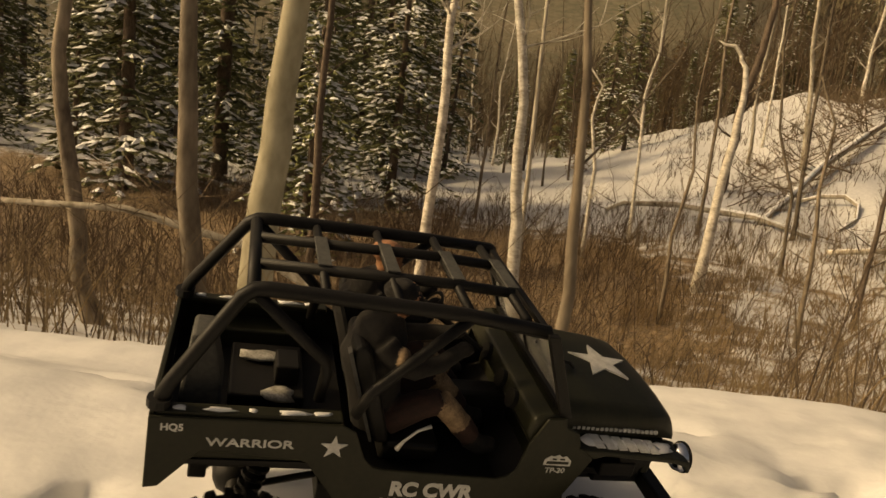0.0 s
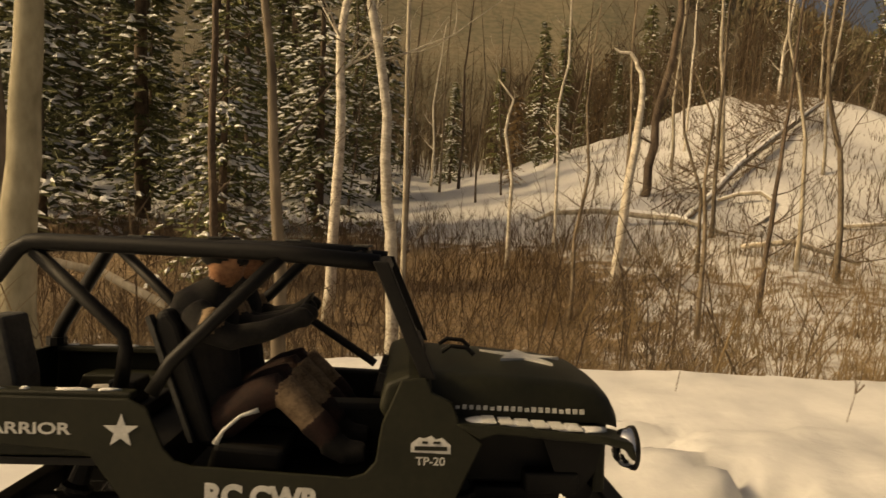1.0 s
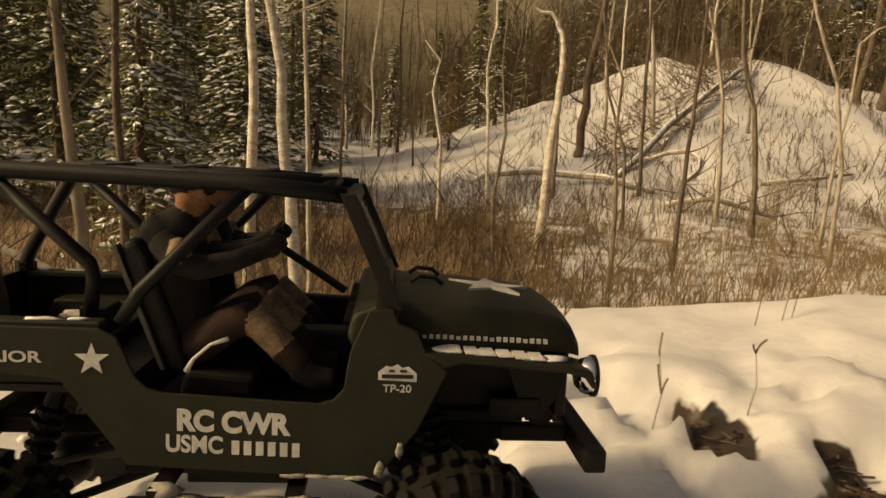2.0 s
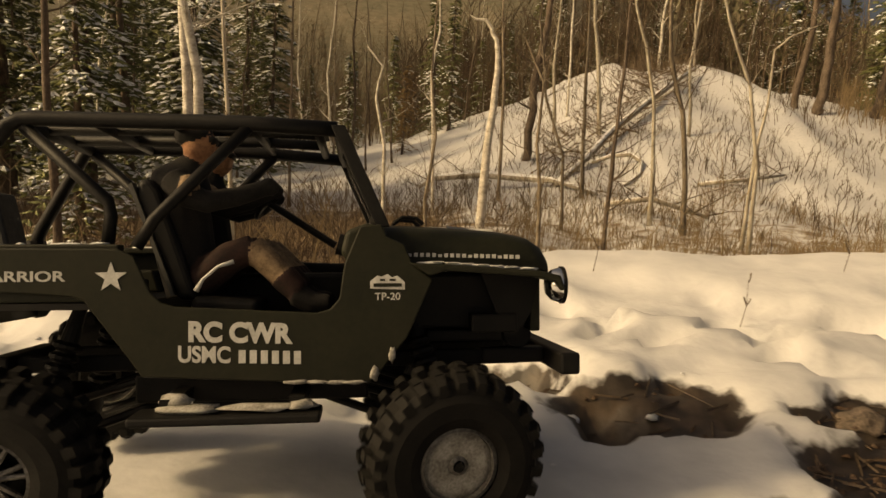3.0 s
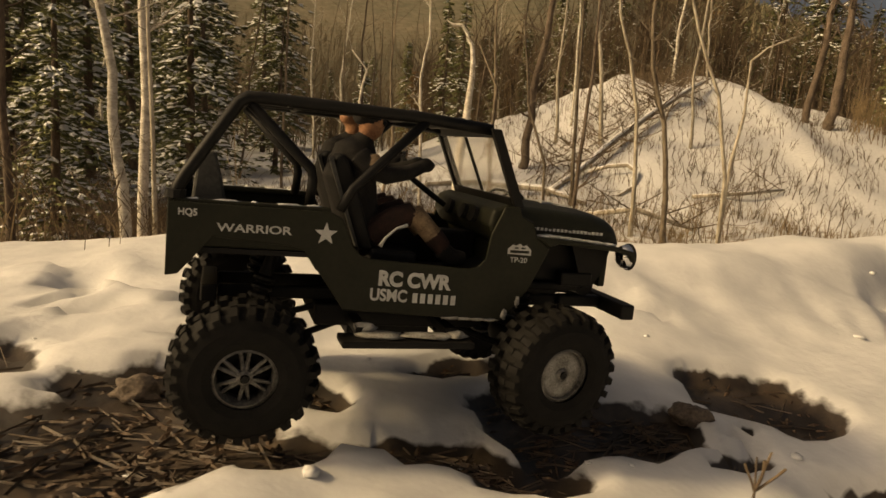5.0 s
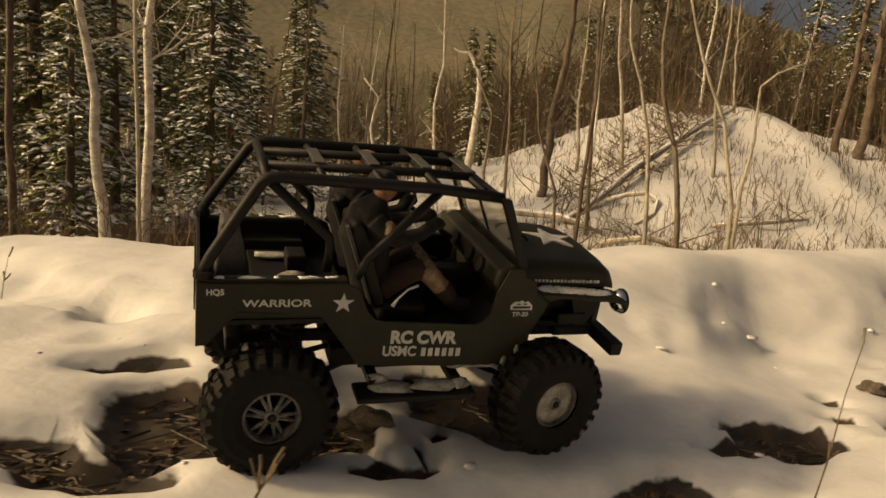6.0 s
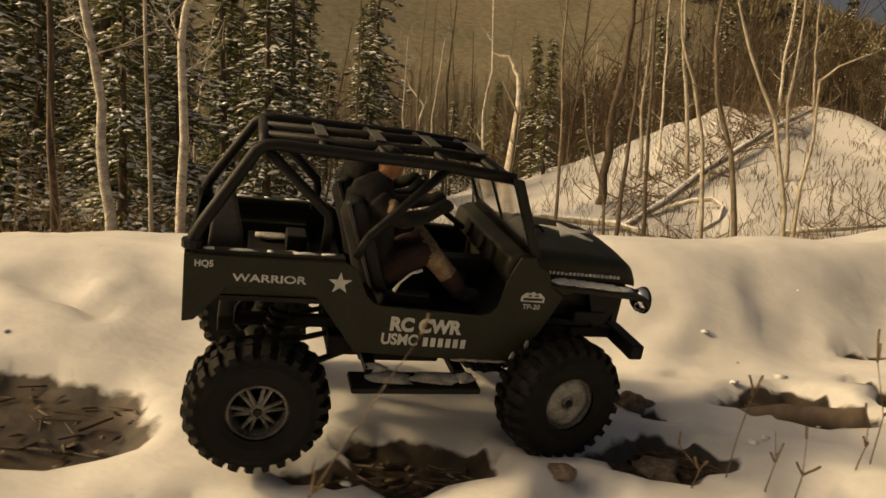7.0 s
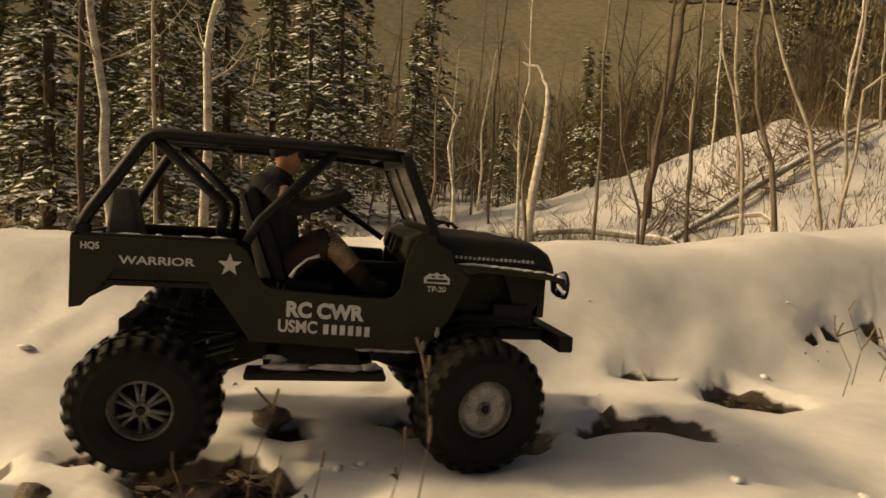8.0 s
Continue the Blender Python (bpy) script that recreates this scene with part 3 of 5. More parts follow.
    for s in (-1, 1):
        for pts, r in (([(-0.231, s * 0.093, 0.150), (-0.229, s * 0.092, 0.163), (-0.224, s * 0.090, 0.173), (-0.179, s * 0.077, 0.245), (-0.171, s * 0.075, 0.2505), (-0.16, s * 0.075, 0.2515), (0.0, s * 0.082, 0.2495), (0.075, s * 0.090, 0.2445)], 0.0062),
                       ([(-0.168, s * 0.028, 0.251), (0.0, s * 0.030, 0.2525), (0.06, s * 0.03, 0.250)], 0.0050),
                       ([(-0.168, s * 0.074, 0.245), (-0.106, s * 0.070, 0.187), (-0.104, s * 0.070, 0.176), (-0.106, s * 0.072, 0.150)], 0.0052),
                       ([(0.005, s * 0.083, 0.246), (-0.066, s * 0.088, 0.172), (-0.078, s * 0.092, 0.150)], 0.0050)):
            part("tube", tube(bmesh.new(), pts, r, 10), BLACK, cage, "", True)
        part("foot", tube(bmesh.new(), [(-0.231, s * 0.093, 0.1525), (-0.231, s * 0.093, 0.160)], 0.0095, 10), BLACK, cage)
    for x, z in ((-0.115, 0.2535), (-0.055, 0.2545), (0.005, 0.2545), (0.058, 0.252)):
        part("cross_tube", tube(bmesh.new(), [(x, -0.078, z - 0.004), (x, 0.078, z - 0.004)], 0.0042, 8), BLACK, cage, "", True)
        softened(part("cross_strap", block(bmesh.new(), x - 0.006, x + 0.006, -0.031, 0.031, z + 0.0025, z + 0.0045), GREY, cage, "flat grey strap"), 0.0006)
    # seats
    for s in (-1, 1):
        bm = bmesh.new()
        slab(bm, [(-0.045, 0.090), (0.01, 0.090), (0.012, 0.108), (-0.04, 0.112)], s * 0.045 - 0.03, s * 0.045 + 0.03)
        seat = softened(part("seat", bm, BLACK, car, "black bucket seat"), 0.005, 3)
        bm = bmesh.new()
        slab(bm, [(-0.052, 0.108), (-0.036, 0.108), (-0.066, 0.196), (-0.074, 0.207), (-0.084, 0.204), (-0.084, 0.19)], s * 0.045 - 0.029, s * 0.045 + 0.029)
        softened(part("backrest", bm, BLACK, seat), 0.005, 3)
        bm = bmesh.new()
        slab(bm, [(-0.0565, 0.112), (-0.0535, 0.112), (-0.0865, 0.202), (-0.0895, 0.200)], s * 0.045 - 0.031, s * 0.045 - 0.021)
        part("trim", bm, GREY, seat, "worn grey edge strip")
    bm = bmesh.new()
    slab(bm, [(-0.222, 0.109), (-0.185, 0.109), (-0.186, 0.15), (-0.197, 0.196), (-0.214, 0.196)], -0.058, -0.022)
    softened(part("rear_seat", bm, GREY, car, "grey upright rear seat back"), 0.003)
    bm = bmesh.new()
    block(bm, -0.18, -0.112, -0.03, 0.060, 0.109, 0.122)
    block(bm, -0.14, -0.118, -0.012, 0.02, 0.122, 0.142)
    softened(part("gear_tray", bm, BLACK, car, "dark gear tray in the bed"), 0.002)
    snow_clump(car, [((-0.135, -0.035, 0.128), (0.016, 0.010, 0.004)), ((-0.165, -0.05, 0.112), (0.022, 0.014, 0.005)), ((-0.15, 0.03, 0.126), (0.022, 0.010, 0.003))], "dirty snow lying in the bed", RIM_SNOW)
    softened(part("tunnel", block(bmesh.new(), -0.050, 0.098, -0.013, 0.013, 0.0885, 0.128), BLACK, car, "black transmission tunnel"), 0.004, 3)
    # dark filler added in the far doorway, so no bright snow shows through
    softened(part("door_sill", slab(bmesh.new(), [(-0.066, 0.112), (-0.055, 0.088), (0.072, 0.083), (0.0775, 0.10), (0.0785, 0.136), (-0.060, 0.140)], 0.088, 0.1005), BLACK, car, "black filler block across the lower far doorway"), 0.003)
    part("lever", tube(bmesh.new(), [(-0.034, -0.090, 0.116), (-0.029, -0.090, 0.125), (-0.018, -0.088, 0.135), (-0.006, -0.086, 0.139)], [0.0024, 0.0013, 0.0012, 0.0018], 8), DECAL, car, "pale curved hand lever", True)
    # steering
    wheel = bmesh.new()
    lathe(wheel, [(0.0185, -0.002), (0.0205, 0), (0.0185, 0.002), (0.0165, 0)], 24, True)
    for a in (0.5, 2.6, 4.7):
        tube(wheel, [(0, 0, 0), (0.0185 * math.sin(a), 0, 0.0185 * math.cos(a))], 0.0016, 6)
    sw = part("steering_wheel", wheel, BLACK, car, "black three-spoke steering wheel")
    sw.matrix_basis = pose(0.004, 0.030, 0.196, 0, 0, -90) @ pose(0, 0, 0, -30, 0, 0)
    part("column", tube(bmesh.new(), [(0, 0, 0), (0, 0.078, -0.004)], 0.0035, 8), BLACK, sw)
    # chassis
    for name, box in (("chassis_rail", (-0.189, 0.235, -0.038, -0.028, 0.0465, 0.060)), ("chassis_rail", (-0.189, 0.235, 0.028, 0.038, 0.0465, 0.060)),
                      ("gearbox", (-0.09, 0.10, -0.055, 0.055, 0.0225, 0.046)), ("skid_plate", (-0.05, 0.045, -0.032, 0.032, 0.004, 0.022)), ("rear_crossmember", (-0.206, -0.19, -0.05, 0.05, 0.044, 0.062))):
        softened(part(name, block(bmesh.new(), *box), BLACK, car), 0.002)
    axles = []
    for x in (-0.162, 0.162):
        bm = bmesh.new()
        tube(bm, [(x, -0.094, 0), (x, 0.094, 0)], 0.0085, 10)
        blob(bm, (x, 0.012, 0), (0.024, 0.024, 0.022), 1, 0.1, 2)
        axles.append(part("axle", bm, BLACK, car, "dark axle with a round differential", True))
        k = -1 if x > 0 else 1
        for s in (-1, 1):
            bm = bmesh.new()
            foot, top = Vector((x, s * 0.060, 0.004)), Vector((x + k * 0.028, s * 0.046, 0.106))
            line, thick = [foot], [0.006]
            for c in range(7):
                for f, r in ((0.0, 0.0075), (0.3, 0.0115), (0.6, 0.0115), (0.9, 0.0075)):
                    line.append(foot.lerp(top, 0.10 + (c + f) * 0.085))
                    thick.append(r)
            line.append(top)
            thick.append(0.005)
            tube(bm, line, thick, 12)
            part("shock", bm, BLACK, car, "coil-over shock absorber")
            part("link", tube(bmesh.new(), [(x + k * 0.008, s * 0.062, -0.006), (x + k * 0.105, s * 0.040, 0.026)], 0.0038, 8), BLACK, car)
            part("link", tube(bmesh.new(), [(x + k * 0.004, s * 0.03, 0.018), (x + k * 0.09, s * 0.034, 0.044)], 0.0034, 8), BLACK, car)
    bm = bmesh.new()
    block(bm, 0.186, 0.226, -0.072, -0.045, 0.078, 0.094)
    block(bm, 0.15, 0.215, -0.06, 0.06, 0.070, 0.079)
    softened(part("battery_tray", bm, BLACK, car), 0.002)
    softened(part("engine_block", block(bmesh.new(), 0.122, 0.226, -0.055, 0.055, 0.0805, 0.128), BLACK, car, "dark engine block under the hood"), 0.003)
    part("winch", tube(bmesh.new(), [(0.232, -0.045, 0.074), (0.232, 0.045, 0.074)], 0.012, 16), BLACK, car, "black winch drum")
    bm = bmesh.new()
    block(bm, 0.256, 0.273, -0.096, 0.096, 0.045, 0.063)
    block(bm, 0.20, 0.256, -0.045, -0.033, 0.048, 0.062)
    block(bm, 0.20, 0.256, 0.033, 0.045, 0.048, 0.062)
    softened(part("front_bumper", bm, BLACK, car, "black square-section front bumper"), 0.0025)
    for s in (-1, 1):
        bm = bmesh.new()
        y0, y1 = sorted((s * 0.098, s * 0.134))
        block(bm, -0.073, 0.064, y0, y1, 0.0205, 0.0275)
        step = softened(part("side_step", bm, BLACK, car, "flat black side step"), 0.002)
        for x in (-0.05, 0.045):
            part("bracket", block(bmesh.new(), x - 0.006, x + 0.006, *sorted((s * 0.055, s * 0.110)), 0.028, 0.036), BLACK, step)
        snow_clump(step, [((-0.03, s * 0.116, 0.030), (0.026, 0.012, 0.0028)), ((0.02, s * 0.115, 0.030), (0.034, 0.012, 0.0024)), ((-0.045, s * 0.105, 0.034), (0.012, 0.007, 0.005)), ((0.05, s * 0.113, 0.030), (0.010, 0.012, 0.004))], "dirty snow on the step", RIM_SNOW)
        rear = [((x, s * 0.0955, 0.1525), (0.008 + 0.005 * math.sin(x * 90), 0.003, 0.0013)) for x in (-0.215, -0.185, -0.16, -0.128, -0.105)]
        snow_clump(car, rear, "thin snow along the bed rail")
        snow_clump(car, [((x, s * 0.093, 0.1365 - (x - 0.16) * 0.07), (0.011, 0.009, 0.0014)) for x in (0.150, 0.17, 0.19, 0.21, 0.228)], "thin snow on the fender")
        snow_clump(car, [((x, s * 0.1053, 0.0475 - x * 0.03), (0.010, 0.0018, 0.0016)) for x in (0.045, 0.06, 0.075, 0.088)] + [((0.104, s * 0.1053, 0.051), (0.004, 0.0018, 0.005)), ((0.118, s * 0.1053, 0.066), (0.003, 0.0018, 0.006))], "snow crust along the sill", RIM_SNOW)
    # markings on the near side
    y = -HALF - 0.0002
    lettering("lettering", "RC CWR", 0.0775, (-0.0360, y, 0.0780), car, DECAL, 1.05, 0.05, -0.035)
    lettering("lettering", "USMC", 0.0385, (-0.0435, y, 0.0628), car, DECAL, 1.15, 0.03, -0.035)
    for k in range(6):
        x = 0.0010 + k * 0.0083
        part("serial_bar", block(bmesh.new(), x, x + 0.0052, y - 0.0003, y + 0.0012, 0.0614 - k * 0.0003, 0.0714 - k * 0.0003), DECAL, car, "pale bar of a stencilled serial")
    lettering("lettering", "WARRIOR", 0.0690, (-0.1935, y, 0.1245), car, DECAL, 0.72, 0.02)
    lettering("lettering", "HQ5", 0.0165, (-0.2275, y, 0.1365), car, DECAL, 1.05, 0.03)
    lettering("lettering", "TP-20", 0.0200, (0.1045, y, 0.1085), car, DECAL, 0.95, 0.01)
    bm = bmesh.new()
    slab(bm, [(0.101, 0.1175), (0.128, 0.1165), (0.128, 0.1225), (0.122, 0.1275), (0.118, 0.1262), (0.1145, 0.1288), (0.110, 0.1268), (0.1065, 0.1276), (0.101, 0.1232)], y - 0.0004, y + 0.0014)
    badge = part("badge", bm, DECAL, car, "white mountain-shaped badge")
    for x0, x1, z0, z1 in ((0.1035, 0.1256, 0.1188, 0.1216), (0.1085, 0.1125, 0.1234, 0.1250), (0.116, 0.121, 0.1234, 0.1250)):
        part("bar", block(bmesh.new(), x0, x1, y - 0.0008, y - 0.0002, z0, z1), PAINT, badge)
    bm = bmesh.new()
    slab(bm, [(-0.092 + u, 0.1275 + v) for u, v in star_points(0.0118)], y - 0.0004, y + 0.0014)
    part("side_star", bm, DECAL, car, "small white star decal")
    for k in range(19):
        x = 0.132 + k * 0.0050
        h = 0.0032 if k % 5 else 0.0024
        part("web_bar", block(bmesh.new(), x, x + 0.0030, -0.0838, -0.0815, 0.1425 - k * 0.00012, 0.1425 + h - k * 0.00012), DECAL, car, "small pale bar of writing")
    for k in range(6):
        x = 0.15 + k * 0.012
        part("fender_bar", block(bmesh.new(), x, x + 0.009, -0.105, -0.085, 0.1372 - (x - 0.16) * 0.072, 0.1380 - (x - 0.16) * 0.072), DECAL, car, "pale bar of writing on the fender")
    wheels = [make_wheel(car, x, y, x > 0) for x in (-0.162, 0.162) for y in (-0.119, 0.119)]
    return car, wheels, axles


CAR, WHEELS, AXLES = make_car()


def make_doll(y, reach, skin_label, cap):
    """A seated doll: one plain mesh, its shapes grown into one skin."""
    bm = bmesh.new()
    def grown(slot, *args, kind=tube):
        n = len(bm.faces)
        kind(bm, *args)
        bm.faces.ensure_lookup_table()
        for f in bm.faces[n:]:
            f.material_index = slot
    grown(0, [(-0.046, y, 0.112), (-0.054, y, 0.150), (-0.062, y, 0.182), (-0.056, y, 0.208), (-0.048, y, 0.224)], [0.023, 0.025, 0.029, 0.025, 0.010], 16)
    grown(3, (-0.043, y, 0.238), (0.0145, 0.0130, 0.0175), 1, 0.10, kind=blob)
    grown(cap, (-0.047, y, 0.2455), (0.0165, 0.0148, 0.0115), 2, 0.10, kind=blob)
    grown(0, (-0.0305, y, 0.241), (0.0045, 0.0115, 0.0035), 2, 0.05, kind=blob)
    for s in (-1, 1):
        grown(0, [(-0.058, y + s * 0.026, 0.206), (-0.044, y + s * 0.034, 0.192), (-0.026, y + s * 0.033, 0.186)], [0.0115, 0.0105, 0.009], 12)
        grown(0, [(-0.030, y + s * 0.033, 0.187), (-0.006, y + s * 0.028, 0.192), (reach, y + s * 0.016, 0.200)], [0.009, 0.008, 0.007], 12)
        grown(0, (reach + 0.003, y + s * 0.016, 0.201), (0.009, 0.007, 0.008), 3, 0.2, kind=blob)
        grown(1, (-0.043, y + s * 0.0355, 0.197), (0.009, 0.0105, 0.012), 4, 0.2, kind=blob)
        grown(2, [(-0.040, y + s * 0.015, 0.122), (-0.012, y + s * 0.020, 0.143), (0.006, y + s * 0.022, 0.150)], [0.0155, 0.0135, 0.0118], 12)
        grown(1, [(0.004, y + s * 0.022, 0.151), (0.018, y + s * 0.023, 0.138), (0.030, y + s * 0.023, 0.126)], [0.0116, 0.0114, 0.0108], 12)
        grown(2, [(0.029, y + s * 0.023, 0.127), (0.042, y + s * 0.023, 0.114)], [0.0120, 0.0105], 12)
        grown(0, [(0.040, y + s * 0.023, 0.112), (0.054, y + s * 0.023, 0.104), (0.068, y + s * 0.023, 0.104)], [0.0105, 0.0095, 0.0075], 10)
    finder = BVHTree.FromBMesh(bm)
    slots = [f.material_index for f in bm.faces]
    ob = part("seated_doll", bm, (CLOTH, TAN, RED, SKIN))
    mod = ob.modifiers.new("skin", "REMESH")
    mod.mode, mod.voxel_size = "VOXEL", 0.0020
    bpy.context.view_layer.update()
    me = bpy.data.meshes.new_from_object(ob.evaluated_get(bpy.context.evaluated_depsgraph_get()))
    ob.modifiers.clear()
    ob.data = me
    me.materials.clear()
    for m in (CLOTH, TAN, RED, SKIN):
        me.materials.append(m)
    for p in me.polygons:
        p.material_index = slots[finder.find_nearest(p.center)[2]]
        p.use_smooth = True
    return tagged(ob, skin_label, "doll")


DOLLS = [make_doll(-0.040, 0.014, "dark-clothed doll with tan patches seated in the model car", 0),
         make_doll(0.045, 0.006, "dark-clothed doll with a rusty cap at the steering wheel", 3)]


# ---- trees ----
RNG = random.Random(7)


def limb(bm, start, way, length, radius, rng, depth, droop=0.0):
    """A bent branch with smaller ones along it."""
    p, d, pts, rad = Vector(start), Vector(way).normalized(), [], []
    n = 4 if depth else 3
    for k in range(n + 1):
        pts.append(p.copy())
        rad.append(max(radius * (1 - 0.8 * k / n), 0.0015))
        d = (d + Vector((rng.uniform(-0.25, 0.25), rng.uniform(-0.25, 0.25), rng.uniform(-0.1, 0.25) - droop))).normalized()
        p = p + d * (length / n)
    tube(bm, pts, rad, 5 if radius > 0.012 else 3, False)
    if depth:
        for k in range(1, n + 1):
            for _ in range(rng.choice((1, 1, 2))):
                side = Vector((rng.uniform(-1, 1), rng.uniform(-1, 1), rng.uniform(0.1, 0.9)))
                limb(bm, pts[k], side, length * rng.uniform(0.3, 0.55), radius * 0.45, rng, depth - 1, droop)


def make_bare_tree(points, radius, bark, label, rng, limbs=8, reach=0.9, low=0.35, name="bare_tree", twigs=1, group=""):
    """A leafless tree whose trunk runs along points; the first one is set into the ground."""
    pts = [Vector(p) for p in points]
    base = Vector((pts[0].x, pts[0].y, z_at(pts[0].x, pts[0].y) - 0.05))
    pts[0] = base
    fine = []
    for a, b in zip(pts, pts[1:]):
        m = max(2, int((b - a).length / 0.5))
        for k in range(m):
            q = a.lerp(b, k / m)
            if k or fine:
                q += Vector((rng.uniform(-1, 1), rng.uniform(-1, 1), 0)) * radius * 0.35
            fine.append(q)
    fine.append(pts[-1])
    fine = [q - base for q in fine]
    n = len(fine) - 1
    rad = [radius * (1.25 if k == 0 else 1.0) * (1 - 0.72 * k / n) for k in range(n + 1)]
    tree = tagged(new(name), label, "tree", group)
    tree.location = base
    part("trunk", tube(bmesh.new(), fine, rad, 12), bark, tree, "", True)
    bm = bmesh.new()
    for k in range(limbs):
        i = rng.randint(max(1, int(n * low)), n)
        a = rng.uniform(0, 6.28)
        limb(bm, fine[i], (math.cos(a), math.sin(a), rng.uniform(0.2, 1.0)), reach * rng.uniform(0.4, 1.0), rad[i] * 0.35, rng, twigs)
    if limbs:
        tagged(part("branchwork", bm, bark, tree, "thin bare limbs", True), kind="stuff")
    return tree


# the trunks close behind the trail
make_bare_tree([(-0.90, 2.25, 0), (-0.89, 2.25, 0.1), (-0.85, 2.25, 0.42), (-0.81, 2.25, 0.76), (-0.67, 2.3, 2.4), (-0.65, 2.35, 4.2)], 0.058, ASPEN_BARK, "straight smooth pale-barked aspen trunk beside the trail", RNG, 5, 1.0, 0.7)
make_bare_tree([(-1.60, 3.16, 0), (-1.67, 3.16, -0.37), (-1.76, 3.16, 0.28), (-1.80, 3.16, 0.76), (-1.85, 3.2, 2.2), (-1.7, 3.3, 4.4)], 0.058, MID_BARK, "grey-barked aspen trunk leaning slightly in the thicket", RNG, 6, 1.0, 0.6)
make_bare_tree([(-3.08, 4.3, 0), (-3.18, 4.3, -1.1), (-3.26, 4.3, -0.73), (-3.42, 4.3, 0.16), (-3.41, 4.3, 0.81), (-3.35, 4.4, 2.2), (-3.4, 4.5, 4.6)], 0.068, MID_BARK, "grey aspen trunk with a bend at the edge of the thicket", RNG, 6, 1.0, 0.6)
make_bare_tree([(0.07, 1.95, 0), (0.06, 1.94, 0.05), (0.04, 1.94, 0.35), (0.0, 1.95, 0.75), (-0.06, 2.0, 2.2)], 0.019, MID_BARK, "slender grey-brown sapling trunk behind the snowy bank", RNG, 3, 0.5, 0.6)
make_bare_tree([(-1.84, 8.5, 0), (-1.84, 8.5, -0.95), (-1.76, 8.5, 0.3), (-1.84, 8.5, 1.1), (-1.80, 8.5, 1.85), (-1.45, 8.7, 3.4), (-1.4, 9, 5.5)], 0.072, PALE_BARK, "pale birch trunk with dark scars", RNG, 9, 0.9, 0.4)
make_bare_tree([(-0.36, 5.4, 0), (-0.40, 5.4, -0.5), (-0.46, 5.4, -0.1), (-0.49, 5.4, 0.55), (-0.66, 5.4, 1.32), (-0.80, 5.4, 3.2), (-0.8, 5.4, 5)], 0.052, PALE_BARK, "pale aspen trunk leaning over the brush", RNG, 7, 0.8, 0.45)
make_bare_tree([(-0.40, 5.94, 0), (-0.42, 5.94, -0.5), (-0.46, 5.94, 0.36), (-0.49, 5.94, 1.46), (-0.5, 6, 4)], 0.024, BARK, "thin bare aspen sapling among the birches", RNG, 12, 0.6, 0.2)
make_bare_tree([(-2.9, 7.6, 0), (-2.95, 7.6, 0.6), (-2.9, 7.6, 2.4), (-2.9, 7.6, 5)], 0.055, DARK_BARK, "dark straight trunk in the thicket", RNG, 10, 0.7, 0.15)
# the broken white snag
SNAG = make_bare_tree([(1.90, 11.5, 0), (1.96, 11.5, -0.6), (2.02, 11.6, 0.5), (2.04, 11.7, 1.1), (1.99, 11.8, 1.60), (1.91, 11.83, 1.80)], 0.085, PALE_BARK, "bleached broken birch snag with a hooked top", RNG, 0, name="snag")
part("hook", tube(bmesh.new(), [Vector(p) - SNAG.location for p in ((1.92, 11.82, 1.77), (1.82, 11.84, 1.90), (1.66, 11.86, 1.91), (1.56, 11.87, 1.97))], [0.032, 0.030, 0.022, 0.008], 8), PALE_BARK, SNAG)
